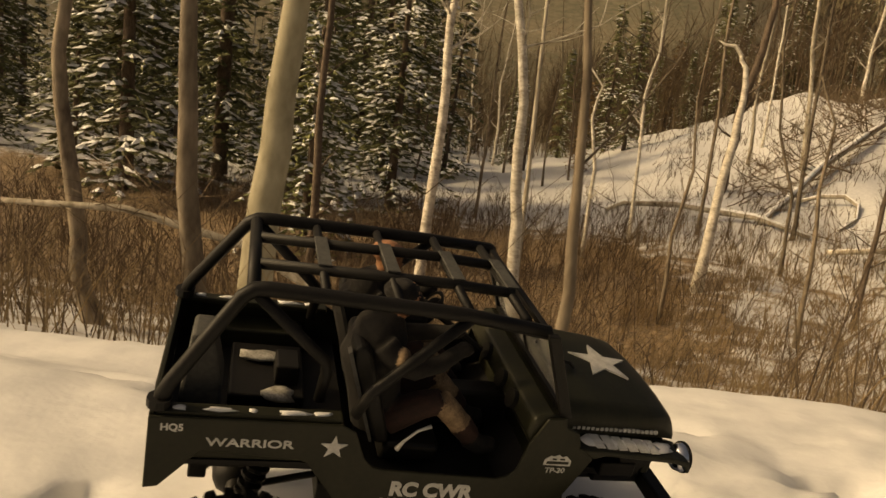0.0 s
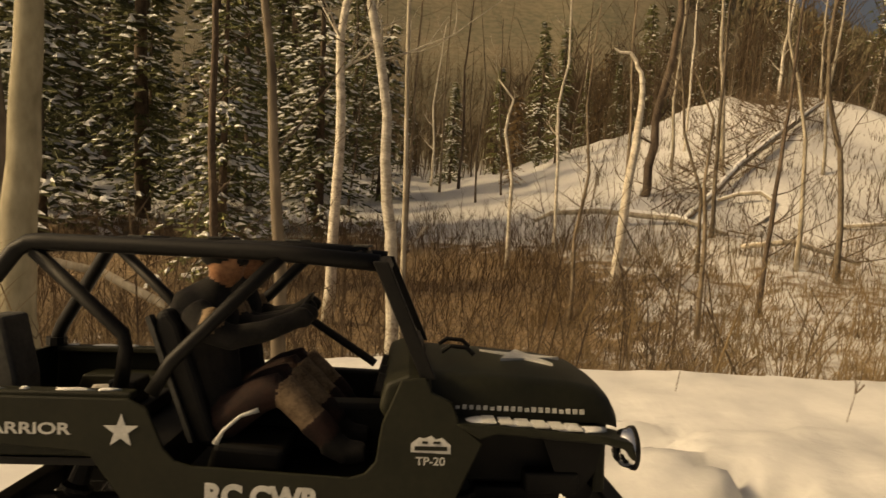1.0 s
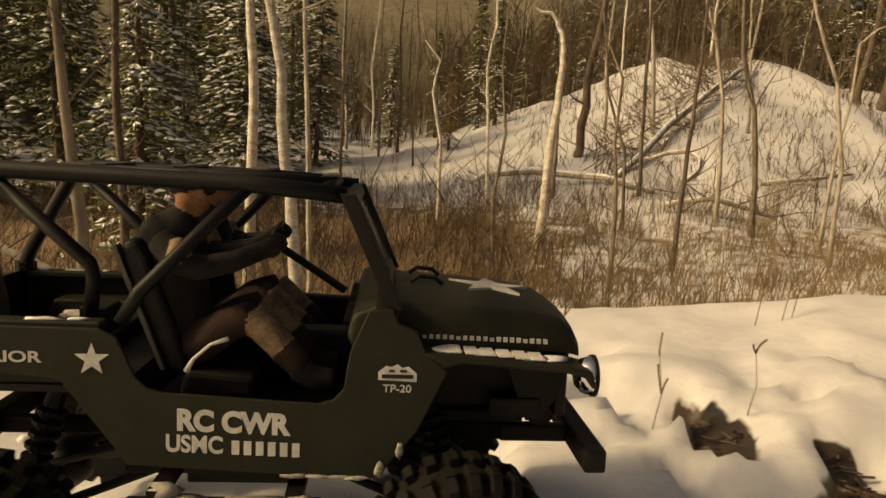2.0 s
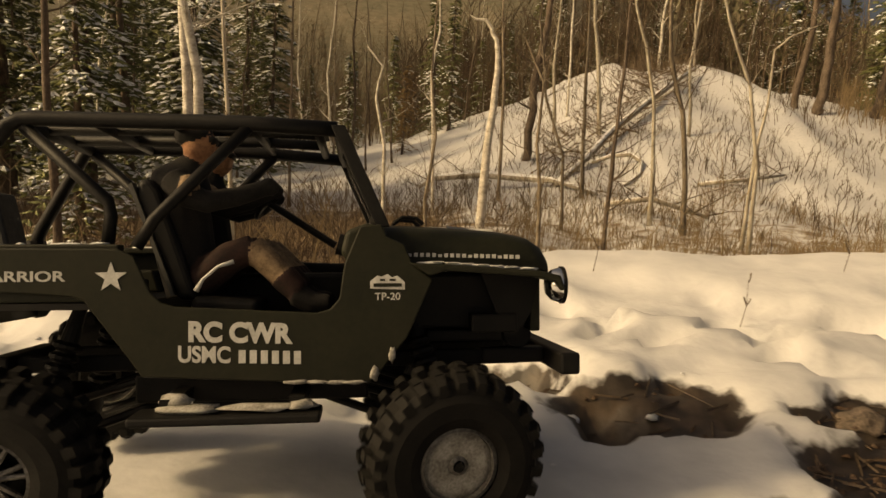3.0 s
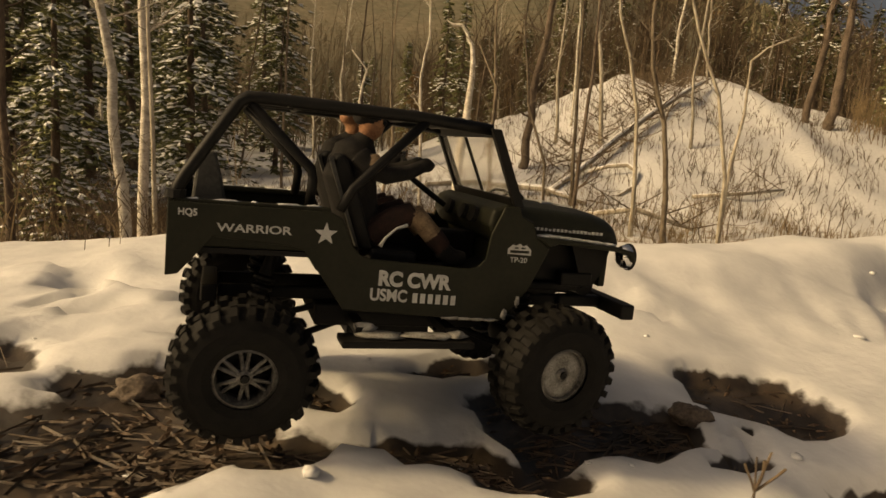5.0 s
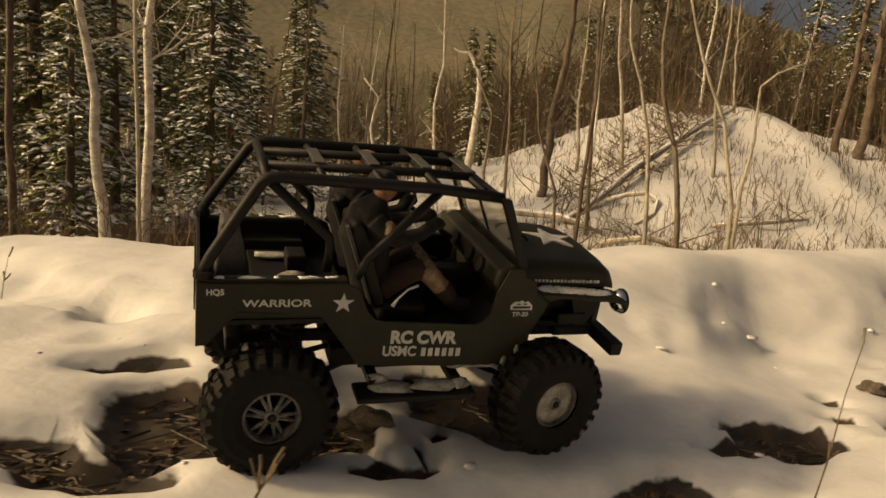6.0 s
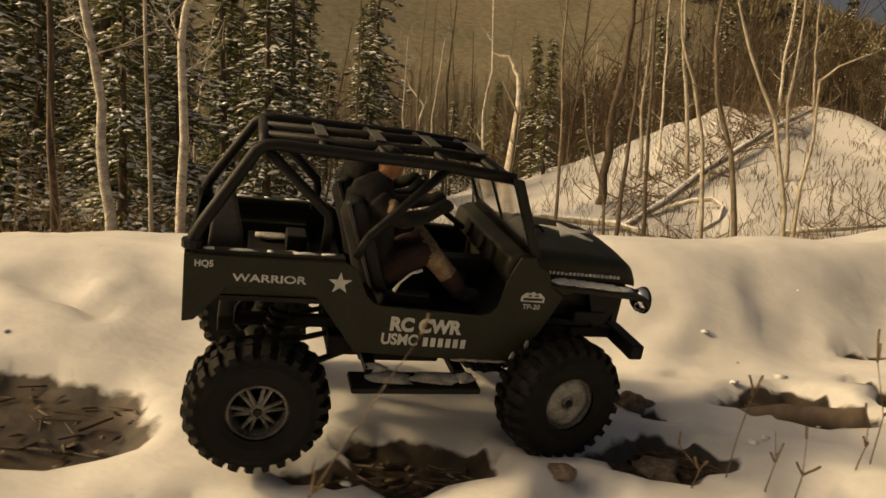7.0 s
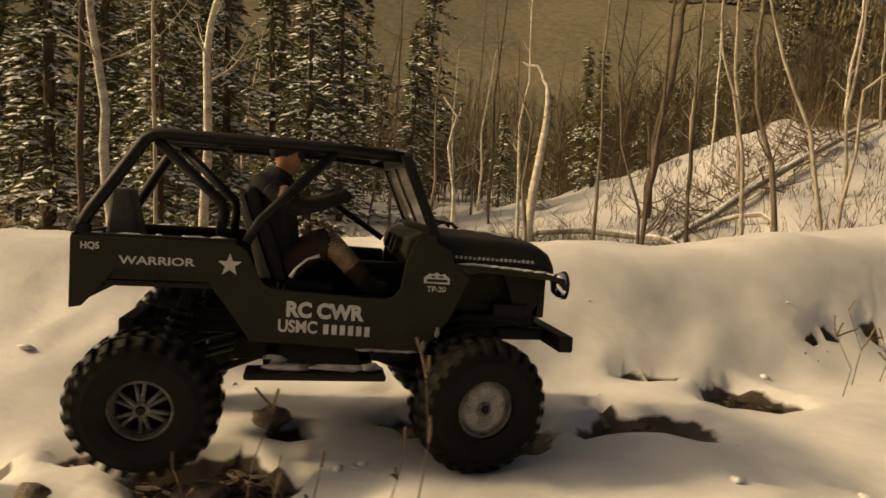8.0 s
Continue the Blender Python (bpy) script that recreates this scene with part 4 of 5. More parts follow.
# trunks on and before the mound
for i, (pts, r, bark, label, limbs) in enumerate([
        ([(3.35, 20.4, 0), (3.42, 20.4, -1.2), (3.56, 20.4, 1.2), (3.78, 20.4, 3.5), (4.0, 20.5, 8)], 0.14, DARK_BARK, "dark leaning conifer trunk at the foot of the mound", 14),
        ([(5.95, 22.5, 0), (5.91, 22.5, 0.0), (5.67, 22.5, 2.03), (5.38, 22.5, 3.96), (5.3, 22.5, 7)], 0.085, BARK, "bare aspen on the slope of the mound", 9),
        ([(5.24, 13.4, 0), (5.2, 13.4, -0.47), (5.06, 13.4, 0.8), (4.83, 13.4, 1.81), (4.56, 13.4, 2.5), (4.4, 13.4, 4.5)], 0.045, BARK, "crooked bare aspen before the snowy mound", 8),
        ([(5.75, 12.9, 0), (5.69, 12.9, -0.72), (5.48, 12.9, 0.61), (5.16, 12.9, 1.58), (5.05, 12.9, 2.4), (5.1, 13, 5)], 0.055, MID_BARK, "bare aspen with dark bark before the mound", 12),
        ([(5.80, 10.1, 0), (5.73, 10.1, -0.11), (5.5, 10.1, 0.99), (5.1, 10.1, 1.81), (4.85, 10.1, 2.6), (4.8, 10.2, 4.5)], 0.033, BARK, "slender crooked aspen before the snowy mound", 8),
        ([(6.16, 11.25, 0), (6.18, 11.25, 0.1), (6.27, 11.25, 0.81), (6.26, 11.25, 1.62), (6.45, 11.25, 1.82), (6.95, 11.25, 2.05)], 0.032, BARK, "slender aspen with its top bent over", 6),
        ([(4.45, 16.5, 0), (4.4, 16.5, -0.5), (4.35, 16.6, 1.0), (4.25, 16.6, 3.0), (4.3, 16.7, 6)], 0.05, MID_BARK, "bare aspen at the foot of the slope", 9),
        ([(4.6, 23.5, 0), (4.6, 23.5, 0.4), (4.45, 23.5, 2.0), (4.5, 23.6, 4.4), (4.4, 23.6, 7)], 0.06, BARK, "bare aspen on the slope of the mound", 9),
        ([(5.2, 25.0, 0), (5.2, 25.0, 0.6), (5.15, 25.0, 3.0), (5.0, 25.0, 7)], 0.05, PALE_BARK, "slender pale aspen on the slope of the mound", 8),
        ([(8.4, 21.5, 0), (8.4, 21.5, 0.4), (8.2, 21.5, 2.2), (8.35, 21.6, 4.4), (8.2, 21.6, 7)], 0.055, BARK, "slender bare aspen on the snowy mound", 8),
        ([(11.2, 30.5, 0), (11.2, 30.5, 2.6), (11.0, 30.6, 5.0), (10.9, 30.7, 8)], 0.07, BARK, "bare aspen near the crest of the mound", 9),
        ([(2.5, 16.5, 0), (2.5, 16.5, -0.4), (2.45, 16.6, 1.0), (2.3, 16.8, 3), (2.4, 17, 5.5)], 0.045, MID_BARK, "bare aspen at the foot of the slope", 9),
        ([(1.0, 15.5, 0), (0.9, 15.5, 0), (0.8, 15.6, 1.2), (0.95, 15.6, 2.1), (0.85, 15.6, 4.5)], 0.042, PALE_BARK, "slender pale aspen below the mound", 10),
        ([(0.1, 13.6, 0), (0.05, 13.6, -0.3), (-0.15, 13.7, 0.6), (-0.05, 13.8, 1.2), (-0.35, 13.8, 1.55)], 0.045, PALE_BARK, "short bare sapling with a hooked top", 5),
        ([(3.6, 13.6, 0), (3.5, 13.6, -0.3), (3.1, 13.7, 0.8), (2.9, 13.8, 2.2), (3.0, 14, 4.5)], 0.035, MID_BARK, "crooked bare sapling below the mound", 10),
        ([(2.55, 8.4, 0), (2.52, 8.4, -0.7), (2.42, 8.4, 0.1), (2.45, 8.5, 0.8), (2.2, 8.5, 1.3)], 0.030, MID_BARK, "thin crooked sapling in the dry brush", 9),
        ([(1.15, 9.0, 0), (1.1, 9.0, -0.7), (1.2, 9.0, 0.1), (1.1, 9.1, 0.9), (1.15, 9.1, 2.1)], 0.028, MID_BARK, "thin dark sapling in the dry brush", 9),
        ([(14.0, 25.2, 0), (13.95, 25.2, 1.2), (14.1, 25.4, 4.5), (14.3, 25.6, 9)], 0.19, DARK_BARK, "stout dark pine trunk beside the mound", 10),
        ([(13.55, 26.2, 0), (13.55, 26.2, 1.4), (13.9, 26.3, 5), (14.2, 26.4, 10)], 0.14, DARK_BARK, "slim dark pine trunk beside the mound", 10),
        ([(16.4, 26.0, 0), (16.4, 26.0, 1.5), (16.9, 26.2, 5), (17.2, 26.4, 9)], 0.16, DARK_BARK, "leaning dark pine trunk beside the mound", 10),
        ([(17.6, 28, 0), (17.7, 28, 2), (18.0, 28.2, 5), (18.2, 28.3, 9)], 0.18, DARK_BARK, "dark pine trunk beside the mound", 10)]):
    make_bare_tree(pts, r, bark, label, random.Random(40 + i), limbs, 1.2 if r > 0.05 else 0.7, 0.3, "aspen" if bark is not DARK_BARK else "pine_trunk", 1, "trees on the mound")


def spruce_meshes(seed, snowy, tall=10.0, wide=1.9):
    """Trunk, needle sprays and the snow on them, of one spruce standing at the origin."""
    rng = random.Random(seed)
    sv, sf, wv, wf = [], [], [], []
    def spray(vs, fs, a, b, width, lift):
        d = b - a
        side = Vector((-d.y, d.x, 0))
        if side.length < 1e-4:
            side = Vector((1, 0, 0))
        side = side.normalized() * width
        up = Vector((0, 0, lift))
        m = a + d * 0.45
        k = len(vs)
        vs.extend((a + up, m + side + up - Vector((0, 0, width * 0.4)), b + up, m - side + up - Vector((0, 0, width * 0.4)), m + up * 1.0 + Vector((0, 0, width * 0.35))))
        fs.extend(((k, k + 1, k + 4), (k + 1, k + 2, k + 4), (k + 2, k + 3, k + 4), (k + 3, k, k + 4)))
    whorls = int(tall * 3.0)
    for w in range(whorls):
        h = 0.05 + 0.95 * (w + rng.uniform(-0.3, 0.3)) / whorls
        reach = wide * (1 - h) ** 0.75 * rng.uniform(0.75, 1.1) + 0.08
        for _ in range(rng.randint(5, 8)):
            a = rng.uniform(0, 6.28)
            long = reach * rng.uniform(0.55, 1.1)
            out = Vector((math.cos(a), math.sin(a), 0))
            z = h * tall + rng.uniform(-0.12, 0.12)
            n = max(3, int(long / 0.24))
            loaded = rng.random() < snowy
            for k in range(n):
                f = (k + 0.6) / n
                p = out * long * f + Vector((0, 0, z - 0.42 * long * f * f - 0.06 * long))
                for s in (-1, 0, 1):
                    if rng.random() < 0.18:
                        continue
                    turn = a + s * rng.uniform(0.5, 1.0)
                    ln = rng.uniform(0.22, 0.46) * (1.1 - 0.4 * f)
                    q = p + Vector((math.cos(turn), math.sin(turn), rng.uniform(-0.55, 0.0))) * ln
                    spray(sv, sf, p, q, rng.uniform(0.04, 0.085), 0)
                    if loaded and rng.random() < 0.7:
                        spray(wv, wf, p, p.lerp(q, rng.uniform(0.5, 0.95)), rng.uniform(0.05, 0.10), 0.04)
    return sv, sf, wv, wf


def make_spruce(seed, snowy, tall, wide, label, needles=None):
    rng = random.Random(seed)
    sv, sf, wv, wf = spruce_meshes(seed, snowy, tall, wide)
    tree = tagged(new("spruce"), label, "tree", "spruces")
    part("trunk", tube(bmesh.new(), [(0, 0, -0.3), (0.02, 0, tall * 0.3), (0, 0.02, tall * 0.7), (0, 0, tall)], [0.016 * tall, 0.012 * tall, 0.006 * tall, 0.01], 8), DARK_BARK, tree, "", True)
    tagged(raw("crown", sv, sf, needles or NEEDLES, tree, "rusty needle sprays" if needles else "drooping dark green needle sprays"), kind="stuff")
    if wf:
        tagged(raw("snow_load", wv, wf, TREE_SNOW, tree, "snow lying on the branches"), kind="stuff")
    return tree


KINDS = [make_spruce(11, 0.75, 9.0, 1.9, "dark green spruce with snow on its drooping branches"),
         make_spruce(12, 0.42, 12.0, 2.0, "tall dark green spruce with a little snow"),
         make_spruce(13, 0.30, 10.0, 1.5, "narrow dark green spruce in the forest"),
         make_spruce(14, 0.6, 7.0, 1.7, "young green spruce dusted with snow"),
         make_spruce(15, 0.08, 8.0, 1.5, "rust-brown dry conifer at the edge of the valley", RUST)]
SPOTS = [(0, -7.6, 17.3, 1.0), (0, -10.9, 43.0, 1.7), (0, -4.3, 10.6, 0.62), (1, -15.8, 21.3, 1.0), (2, -8.4, 21.0, 1.0),
         (1, 17.5, 40, 1.0), (1, 20, 42, 1.1), (2, 19, 38, 1.05), (1, 23, 44, 1.1), (2, 25, 41, 1.0), (1, 28, 45, 1.1)]


def in_gap(x, y):
    """The opening in the wood where the valley shows, seen from the trail."""
    return -18.5 < math.degrees(math.atan2(x - 3.1, y - 0.35)) < 1.5


srng = random.Random(5)
while len(SPOTS) < 82:
    x, y = srng.uniform(-42, 4), srng.uniform(11, 52)
    if (x > -1.5 and y < 30) or in_gap(x, y):
        continue
    if abs(math.degrees(math.atan2(x - 2, y))) > 56 or x > 4 - (34 - y) * 0.35:
        continue
    if min((x - a) ** 2 + (y - b) ** 2 for _, a, b, _ in SPOTS) > 3.2:
        SPOTS.append((srng.choice((0, 1, 1, 2, 2, 3)), x, y, srng.uniform(0.75, 1.2)))
while len(SPOTS) < 112:
    x, y = srng.uniform(2, 34), srng.uniform(40, 66)
    if not in_gap(x, y) and min((x - a) ** 2 + (y - b) ** 2 for _, a, b, _ in SPOTS) > 7:
        SPOTS.append((srng.choice((1, 2, 2, 3)), x, y, srng.uniform(0.45, 0.8)))
while len(SPOTS) < 130:
    x, y = srng.uniform(17, 40), srng.uniform(27, 44)
    if x > 0.55 * y and min((x - a) ** 2 + (y - b) ** 2 for _, a, b, _ in SPOTS) > 6:
        SPOTS.append((srng.choice((1, 2, 2)), x, y, srng.uniform(0.6, 0.95)))
while len(SPOTS) < 152:
    x, y = srng.uniform(-12, 5), srng.uniform(22, 56)
    if in_gap(x, y) and abs(x + 10.9 + (y - 43) * 0.3) > 2.6 and min((x - a) ** 2 + (y - b) ** 2 for _, a, b, _ in SPOTS) > 4:
        SPOTS.append((srng.choice((2, 3, 4, 4)), x, y, srng.uniform(0.35, 0.72)))
while len(SPOTS) < 275:
    x, y = srng.uniform(-6, 36), srng.uniform(42, 95)
    if min((x - a) ** 2 + (y - b) ** 2 for _, a, b, _ in SPOTS) > 5 and not -15 < math.degrees(math.atan2(x - 3.1, y)) < -6.5:
        SPOTS.append((srng.choice((1, 2, 3, 4, 4)), x, y, srng.uniform(0.45, 0.85)))
used = set()
for kind, x, y, size in SPOTS:
    m = pose(x, y, z_at(x, y), srng.uniform(-2, 2), srng.uniform(-2, 2), srng.uniform(0, 360))
    if kind in used:
        ob = copy_thing(KINDS[kind], m)
    else:
        ob = KINDS[kind]
        ob.matrix_basis = m
        used.add(kind)
    ob.scale = (size, size, size)

# bare aspens scattered through the edge of the wood
brng = random.Random(21)
ASPENS = [make_bare_tree([(0, 0, 0), (0.05, 0, 1.5), (brng.uniform(-0.3, 0.3), 0.1, 3.5), (brng.uniform(-0.4, 0.4), 0, 7)], r, bark, label, brng, 14, 1.1, 0.2, "aspen", 1, "slender bare trees")
          for r, bark, label in ((0.05, MID_BARK, "slender brown bare aspen at the edge of the wood"), (0.06, PALE_BARK, "slender pale bare aspen at the edge of the wood"), (0.045, DARK_BARK, "thin dark bare tree in the wood"), (0.035, MID_BARK, "thin bare sapling in the wood"))]
spots = []
while len(spots) < 44:
    x, y = brng.uniform(-26, 22), brng.uniform(8, 46)
    if abs(math.degrees(math.atan2(x - 2, y))) > 52 or (x < 1 and y < 10.5):
        continue
    if y < 32 and x > 0.5 and brng.random() < 0.72:
        continue
    spots.append((x, y))
for i, (x, y) in enumerate(spots):
    m = pose(x, y, z_at(x, y) - 0.05, brng.uniform(-5, 5), brng.uniform(-5, 5), brng.uniform(0, 360))
    size = brng.uniform(0.7, 1.3)
    ob = ASPENS[i] if i < 4 else copy_thing(ASPENS[brng.choice((0, 1, 1, 2, 2, 3, 3))], m)
    ob.matrix_basis = m
    ob.scale = (size, size, size)


# ---- brush, deadfall and litter ----
def stalks(name, label, count, place, tall, thick, material, seed, lean=0.35, forks=2):
    """Many thin stems in one mesh; place(rng) gives x, y."""
    rng = random.Random(seed)
    xs = [place(rng) for _ in range(count)]
    zs = height(np.array([p[0] for p in xs]), np.array([p[1] for p in xs]))
    vs, fs = [], []
    def prism(a, b, c, w):
        k = len(vs)
        for p, r in ((a, w), (b, w * 0.75)):
            for s in range(3):
                g = s * 2.094
                vs.append((p[0] + math.cos(g) * r, p[1] + math.sin(g) * r, p[2]))
        vs.append(c)
        for s in range(3):
            t = (s + 1) % 3
            fs.append((k + s, k + t, k + 3 + t, k + 3 + s))
            fs.append((k + 3 + s, k + 3 + t, k + 6))
    for (x, y), z in zip(xs, zs):
        h = tall * rng.uniform(0.35, 1.0)
        w = thick * rng.uniform(0.6, 1.3)
        a, l = rng.uniform(0, 6.28), h * lean * rng.uniform(0, 1)
        b = (x + math.cos(a) * l * 0.4, y + math.sin(a) * l * 0.4, z + h * 0.55)
        c = (x + math.cos(a) * l, y + math.sin(a) * l, z + h * rng.uniform(0.8, 1))
        prism((x, y, z - 0.02), b, c, w)
        for _ in range(forks):
            a2, f = rng.uniform(0, 6.28), rng.uniform(0.3, 0.9)
            p = tuple(u + (v - u) * f for u, v in zip((x, y, z), c))
            l2 = h * rng.uniform(0.15, 0.4)
            q = (p[0] + math.cos(a2) * l2 * 0.5, p[1] + math.sin(a2) * l2 * 0.5, p[2] + l2 * rng.uniform(0.3, 0.8))
            e = (q[0] + math.cos(a2) * l2 * 0.3, q[1] + math.sin(a2) * l2 * 0.3, q[2] + l2 * rng.uniform(0.0, 0.5))
            prism(p, q, e, w * 0.55)
    return tagged(raw(name, vs, fs, material), label, "brush", kind="stuff")


def edge_y(x):
    return float(np.interp(x, EDGE_X, EDGE_Y))


def beyond(x0, x1, d0, d1, power=1.0):
    def pick(rng):
        x = rng.uniform(x0, x1)
        return x, edge_y(x) + d0 + (d1 - d0) * rng.random() ** power
    return pick


def fan(a0, a1, r0, r1):
    """A sector seen from the trail, in degrees from straight across it."""
    def pick(rng):
        a, r = radians(rng.uniform(a0, a1)), r0 + (r1 - r0) * rng.random() ** 0.8
        return 1.8 + r * math.sin(a), r * math.cos(a)
    return pick


def patchy(pick, scale):
    """The same places, thinned out in patches."""
    def chosen(rng):
        while True:
            x, y = pick(rng)
            if noise.noise((x / scale, y / scale, 3.3)) + 0.35 > rng.random() * 0.75:
                return x, y
    return chosen


stalks("dry_brush", "thick tan dry brush behind the snowy bank", 1250, patchy(beyond(-4.5, 2.4, 0.2, 4.5, 0.9), 0.7), 0.50, 0.0024, STRAW, 1, 1.0, 5)
stalks("dry_brush", "brown twiggy brush behind the snowy bank", 620, patchy(beyond(-4.5, 2.0, 0.3, 5.5), 1.0), 0.75, 0.0034, TWIG, 2, 0.9, 6)
stalks("dry_grass", "pale dead grass tufts along the bank", 1300, patchy(beyond(0.5, 6.5, 0.25, 3.5, 1.3), 0.5), 0.22, 0.0018, STRAW, 3, 0.7, 1)
stalks("thicket", "brown bare thicket at the foot of the trees", 2300, patchy(fan(-56, 2, 6, 19), 2.2), 1.0, 0.0065, TWIG, 4, 0.9, 6)
stalks("thicket", "tan undergrowth below the mound", 2600, patchy(fan(-20, 45, 5, 18), 1.3), 0.50, 0.0050, STRAW, 5, 0.9, 5)
def clumped(pick, scale, keep):
    """The same places, gathered into separate clumps."""
    def chosen(rng):
        while True:
            x, y = pick(rng)
            if noise.noise((x / scale, y / scale, 8.1)) > keep:
                return x, y
    return chosen


stalks("grass_tufts", "tan tufts of dead grass standing out of the snow", 4200, clumped(fan(-8, 44, 5, 17), 0.8, 0.12), 0.32, 0.0055, STRAW, 26, 0.8, 3)
stalks("grass_tufts", "dark dry tufts scattered over the snowy mound", 1500, clumped(fan(2, 44, 15, 33), 0.9, 0.22), 0.30, 0.010, MID_BARK, 27, 1.0, 3)
stalks("thicket", "low twiggy brush on the slope of the mound", 650, patchy(fan(6, 44, 13, 27), 2.5), 0.38, 0.008, MID_BARK, 16, 1.0, 5)
stalks("thicket", "sparse dark twigs on the snowy mound", 900, fan(0, 42, 14, 33), 0.9, 0.010, TWIG, 6, 0.8, 4)
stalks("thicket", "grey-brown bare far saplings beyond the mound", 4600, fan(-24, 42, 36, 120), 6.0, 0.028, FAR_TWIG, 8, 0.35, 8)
stalks("thicket", "dark bare saplings in the far wood", 1500, patchy(fan(-6, 42, 36, 80), 6.0), 8.0, 0.040, TWIG, 18, 0.2, 10)
stalks("thicket", "rusty brush behind the mound", 700, fan(27, 42, 26, 36), 1.6, 0.012, STRAW, 9, 0.5, 3)


def far_forest():
    """The woods on the valley side."""
    rng = random.Random(3)
    pts = []
    while len(pts) < 9000:
        a, r = radians(rng.uniform(-62, 50)), 185 + 170 * rng.random()
        pts.append((2 + r * math.sin(a), r * math.cos(a)))
    zs = height(np.array([p[0] for p in pts]), np.array([p[1] for p in pts]))
    vs, fs = [], []
    for (x, y), z in zip(pts, zs):
        h, w = rng.uniform(2.5, 6.5), rng.uniform(0.8, 1.7)
        for tier in range(4):
            f = tier / 4
            k, m = len(vs), 7
            vs.append((x, y, z + h * (f + 0.42 if tier < 3 else 1.0)))
            for s in range(m):
                g = 6.28 * s / m + rng.uniform(-0.3, 0.3)
                q = w * (1.05 - f) * rng.uniform(0.45, 1.1)
                vs.append((x + math.cos(g) * q, y + math.sin(g) * q, z + h * (f + 0.06) + rng.uniform(-0.5, 0.3)))
            fs.extend((k, k + 1 + s, k + 1 + (s + 1) % m) for s in range(m))
    return tagged(raw("far_forest", vs, fs, HAZED_NEEDLES, smooth=True), "distant mixed brown and green forest, paled by painted haze, on the valley side", "forest", kind="stuff")


far_forest()


def log(name, points, radii, bark, label, snow=0.0, limbs=0, seed=0):
    pts = [Vector((x, y, z_at(x, y) + dz)) for x, y, dz in points]
    base = pts[0].copy()
    rng = random.Random(seed)
    ob = tagged(new(name), label, "log")
    ob.location = base
    rel = [p - base for p in pts]
    part("stem", tube(bmesh.new(), rel, radii, 10), bark, ob, "", True)
    if snow:
        part("snow_cap", tube(bmesh.new(), [p + Vector((0, 0, r * 0.55)) for p, r in zip(rel, radii)], [r * snow for r in radii], 8), TREE_SNOW, ob, "snow along the top", True)
    if limbs:
        bm = bmesh.new()
        for _ in range(limbs):
            i = rng.randint(0, len(rel) - 2)
            p = rel[i].lerp(rel[i + 1], rng.random())
            a = rng.uniform(0, 6.28)
            limb(bm, p, (math.cos(a), math.sin(a), rng.uniform(0.0, 0.9)), rng.uniform(0.6, 1.6), radii[i] * 0.28, rng, 1, 0.1)
        tagged(part("branchwork", bm, TWIG, ob, "broken bare limbs", True), kind="stuff")
    return ob


log("fallen_log", [(3.98, 17.6, 0.10), (5.1, 19.8, 0.22), (6.19, 21.8, 0.30), (7.8, 24.0, 0.35), (9.27, 26.0, 0.35), (10.6, 28.6, 0.3)], [0.07, 0.09, 0.10, 0.095, 0.085, 0.06], BARK, "long fallen trunk with broken limbs up the mound", 0.8, 26, 1)
log("fallen_log", [(0.5, 18.6, 0.10), (0.9, 18.6, 0.22), (2.1, 18.45, 0.28), (3.2, 18.1, 0.28), (3.9, 17.7, 0.2), (4.8, 16.6, 0.05)], [0.05, 0.075, 0.09, 0.085, 0.07, 0.05], BARK, "fallen trunk lying across the foot of the mound", 0.8, 6, 2)
log("fallen_log", [(5.2, 19.5, 0.12), (5.7, 19.55, 0.26), (6.2, 19.4, 0.28), (6.45, 19.1, 0.15), (6.3, 18.6, 0.06), (5.75, 17.9, 0.0)], [0.045, 0.055, 0.055, 0.05, 0.045, 0.035], BARK, "hooked fallen branch on the snow", 0.7, 0, 3)
log("fallen_log", [(-3.7, 4.1, 0.75), (-2.9, 4.3, 0.85), (-2.1, 4.42, 0.75), (-1.3, 4.5, 0.45), (-0.4, 4.4, 0.1)], [0.018, 0.024, 0.028, 0.03, 0.034], BARK, "bowed dead branch in the thicket", 0.0, 10, 4)
log("fallen_log", [(4.6, 14.6, 0.2), (5.6, 14.8, 0.35), (6.8, 14.6, 0.1)], [0.05, 0.06, 0.04], BARK, "dead trunk lying in the undergrowth", 0.5, 10, 5)
log("fallen_log", [(7.4, 17.2, 0.05), (8.8, 17.6, 0.2), (10.0, 18.4, 0.05)], [0.05, 0.05, 0.03], BARK, "dead trunk lying on the slope", 0.6, 10, 6)
bm = bmesh.new()
for _ in range(190):
    f = RNG.random()
    x, y = 4.6 + f * 6.0 + RNG.uniform(-1.5, 0.6), 19.6 + f * 10.5 + RNG.uniform(-1.0, 1.6)
    a = RNG.uniform(0, 6.28)
    limb(bm, (x, y, z_at(x, y)), (math.cos(a), math.sin(a), RNG.uniform(0.05, 0.6)), RNG.uniform(0.6, 1.5), 0.018, RNG, 1)
tagged(part("brushwood", bm, TWIG), "tangled dead brushwood round the fallen trunk", "brushwood", kind="stuff")


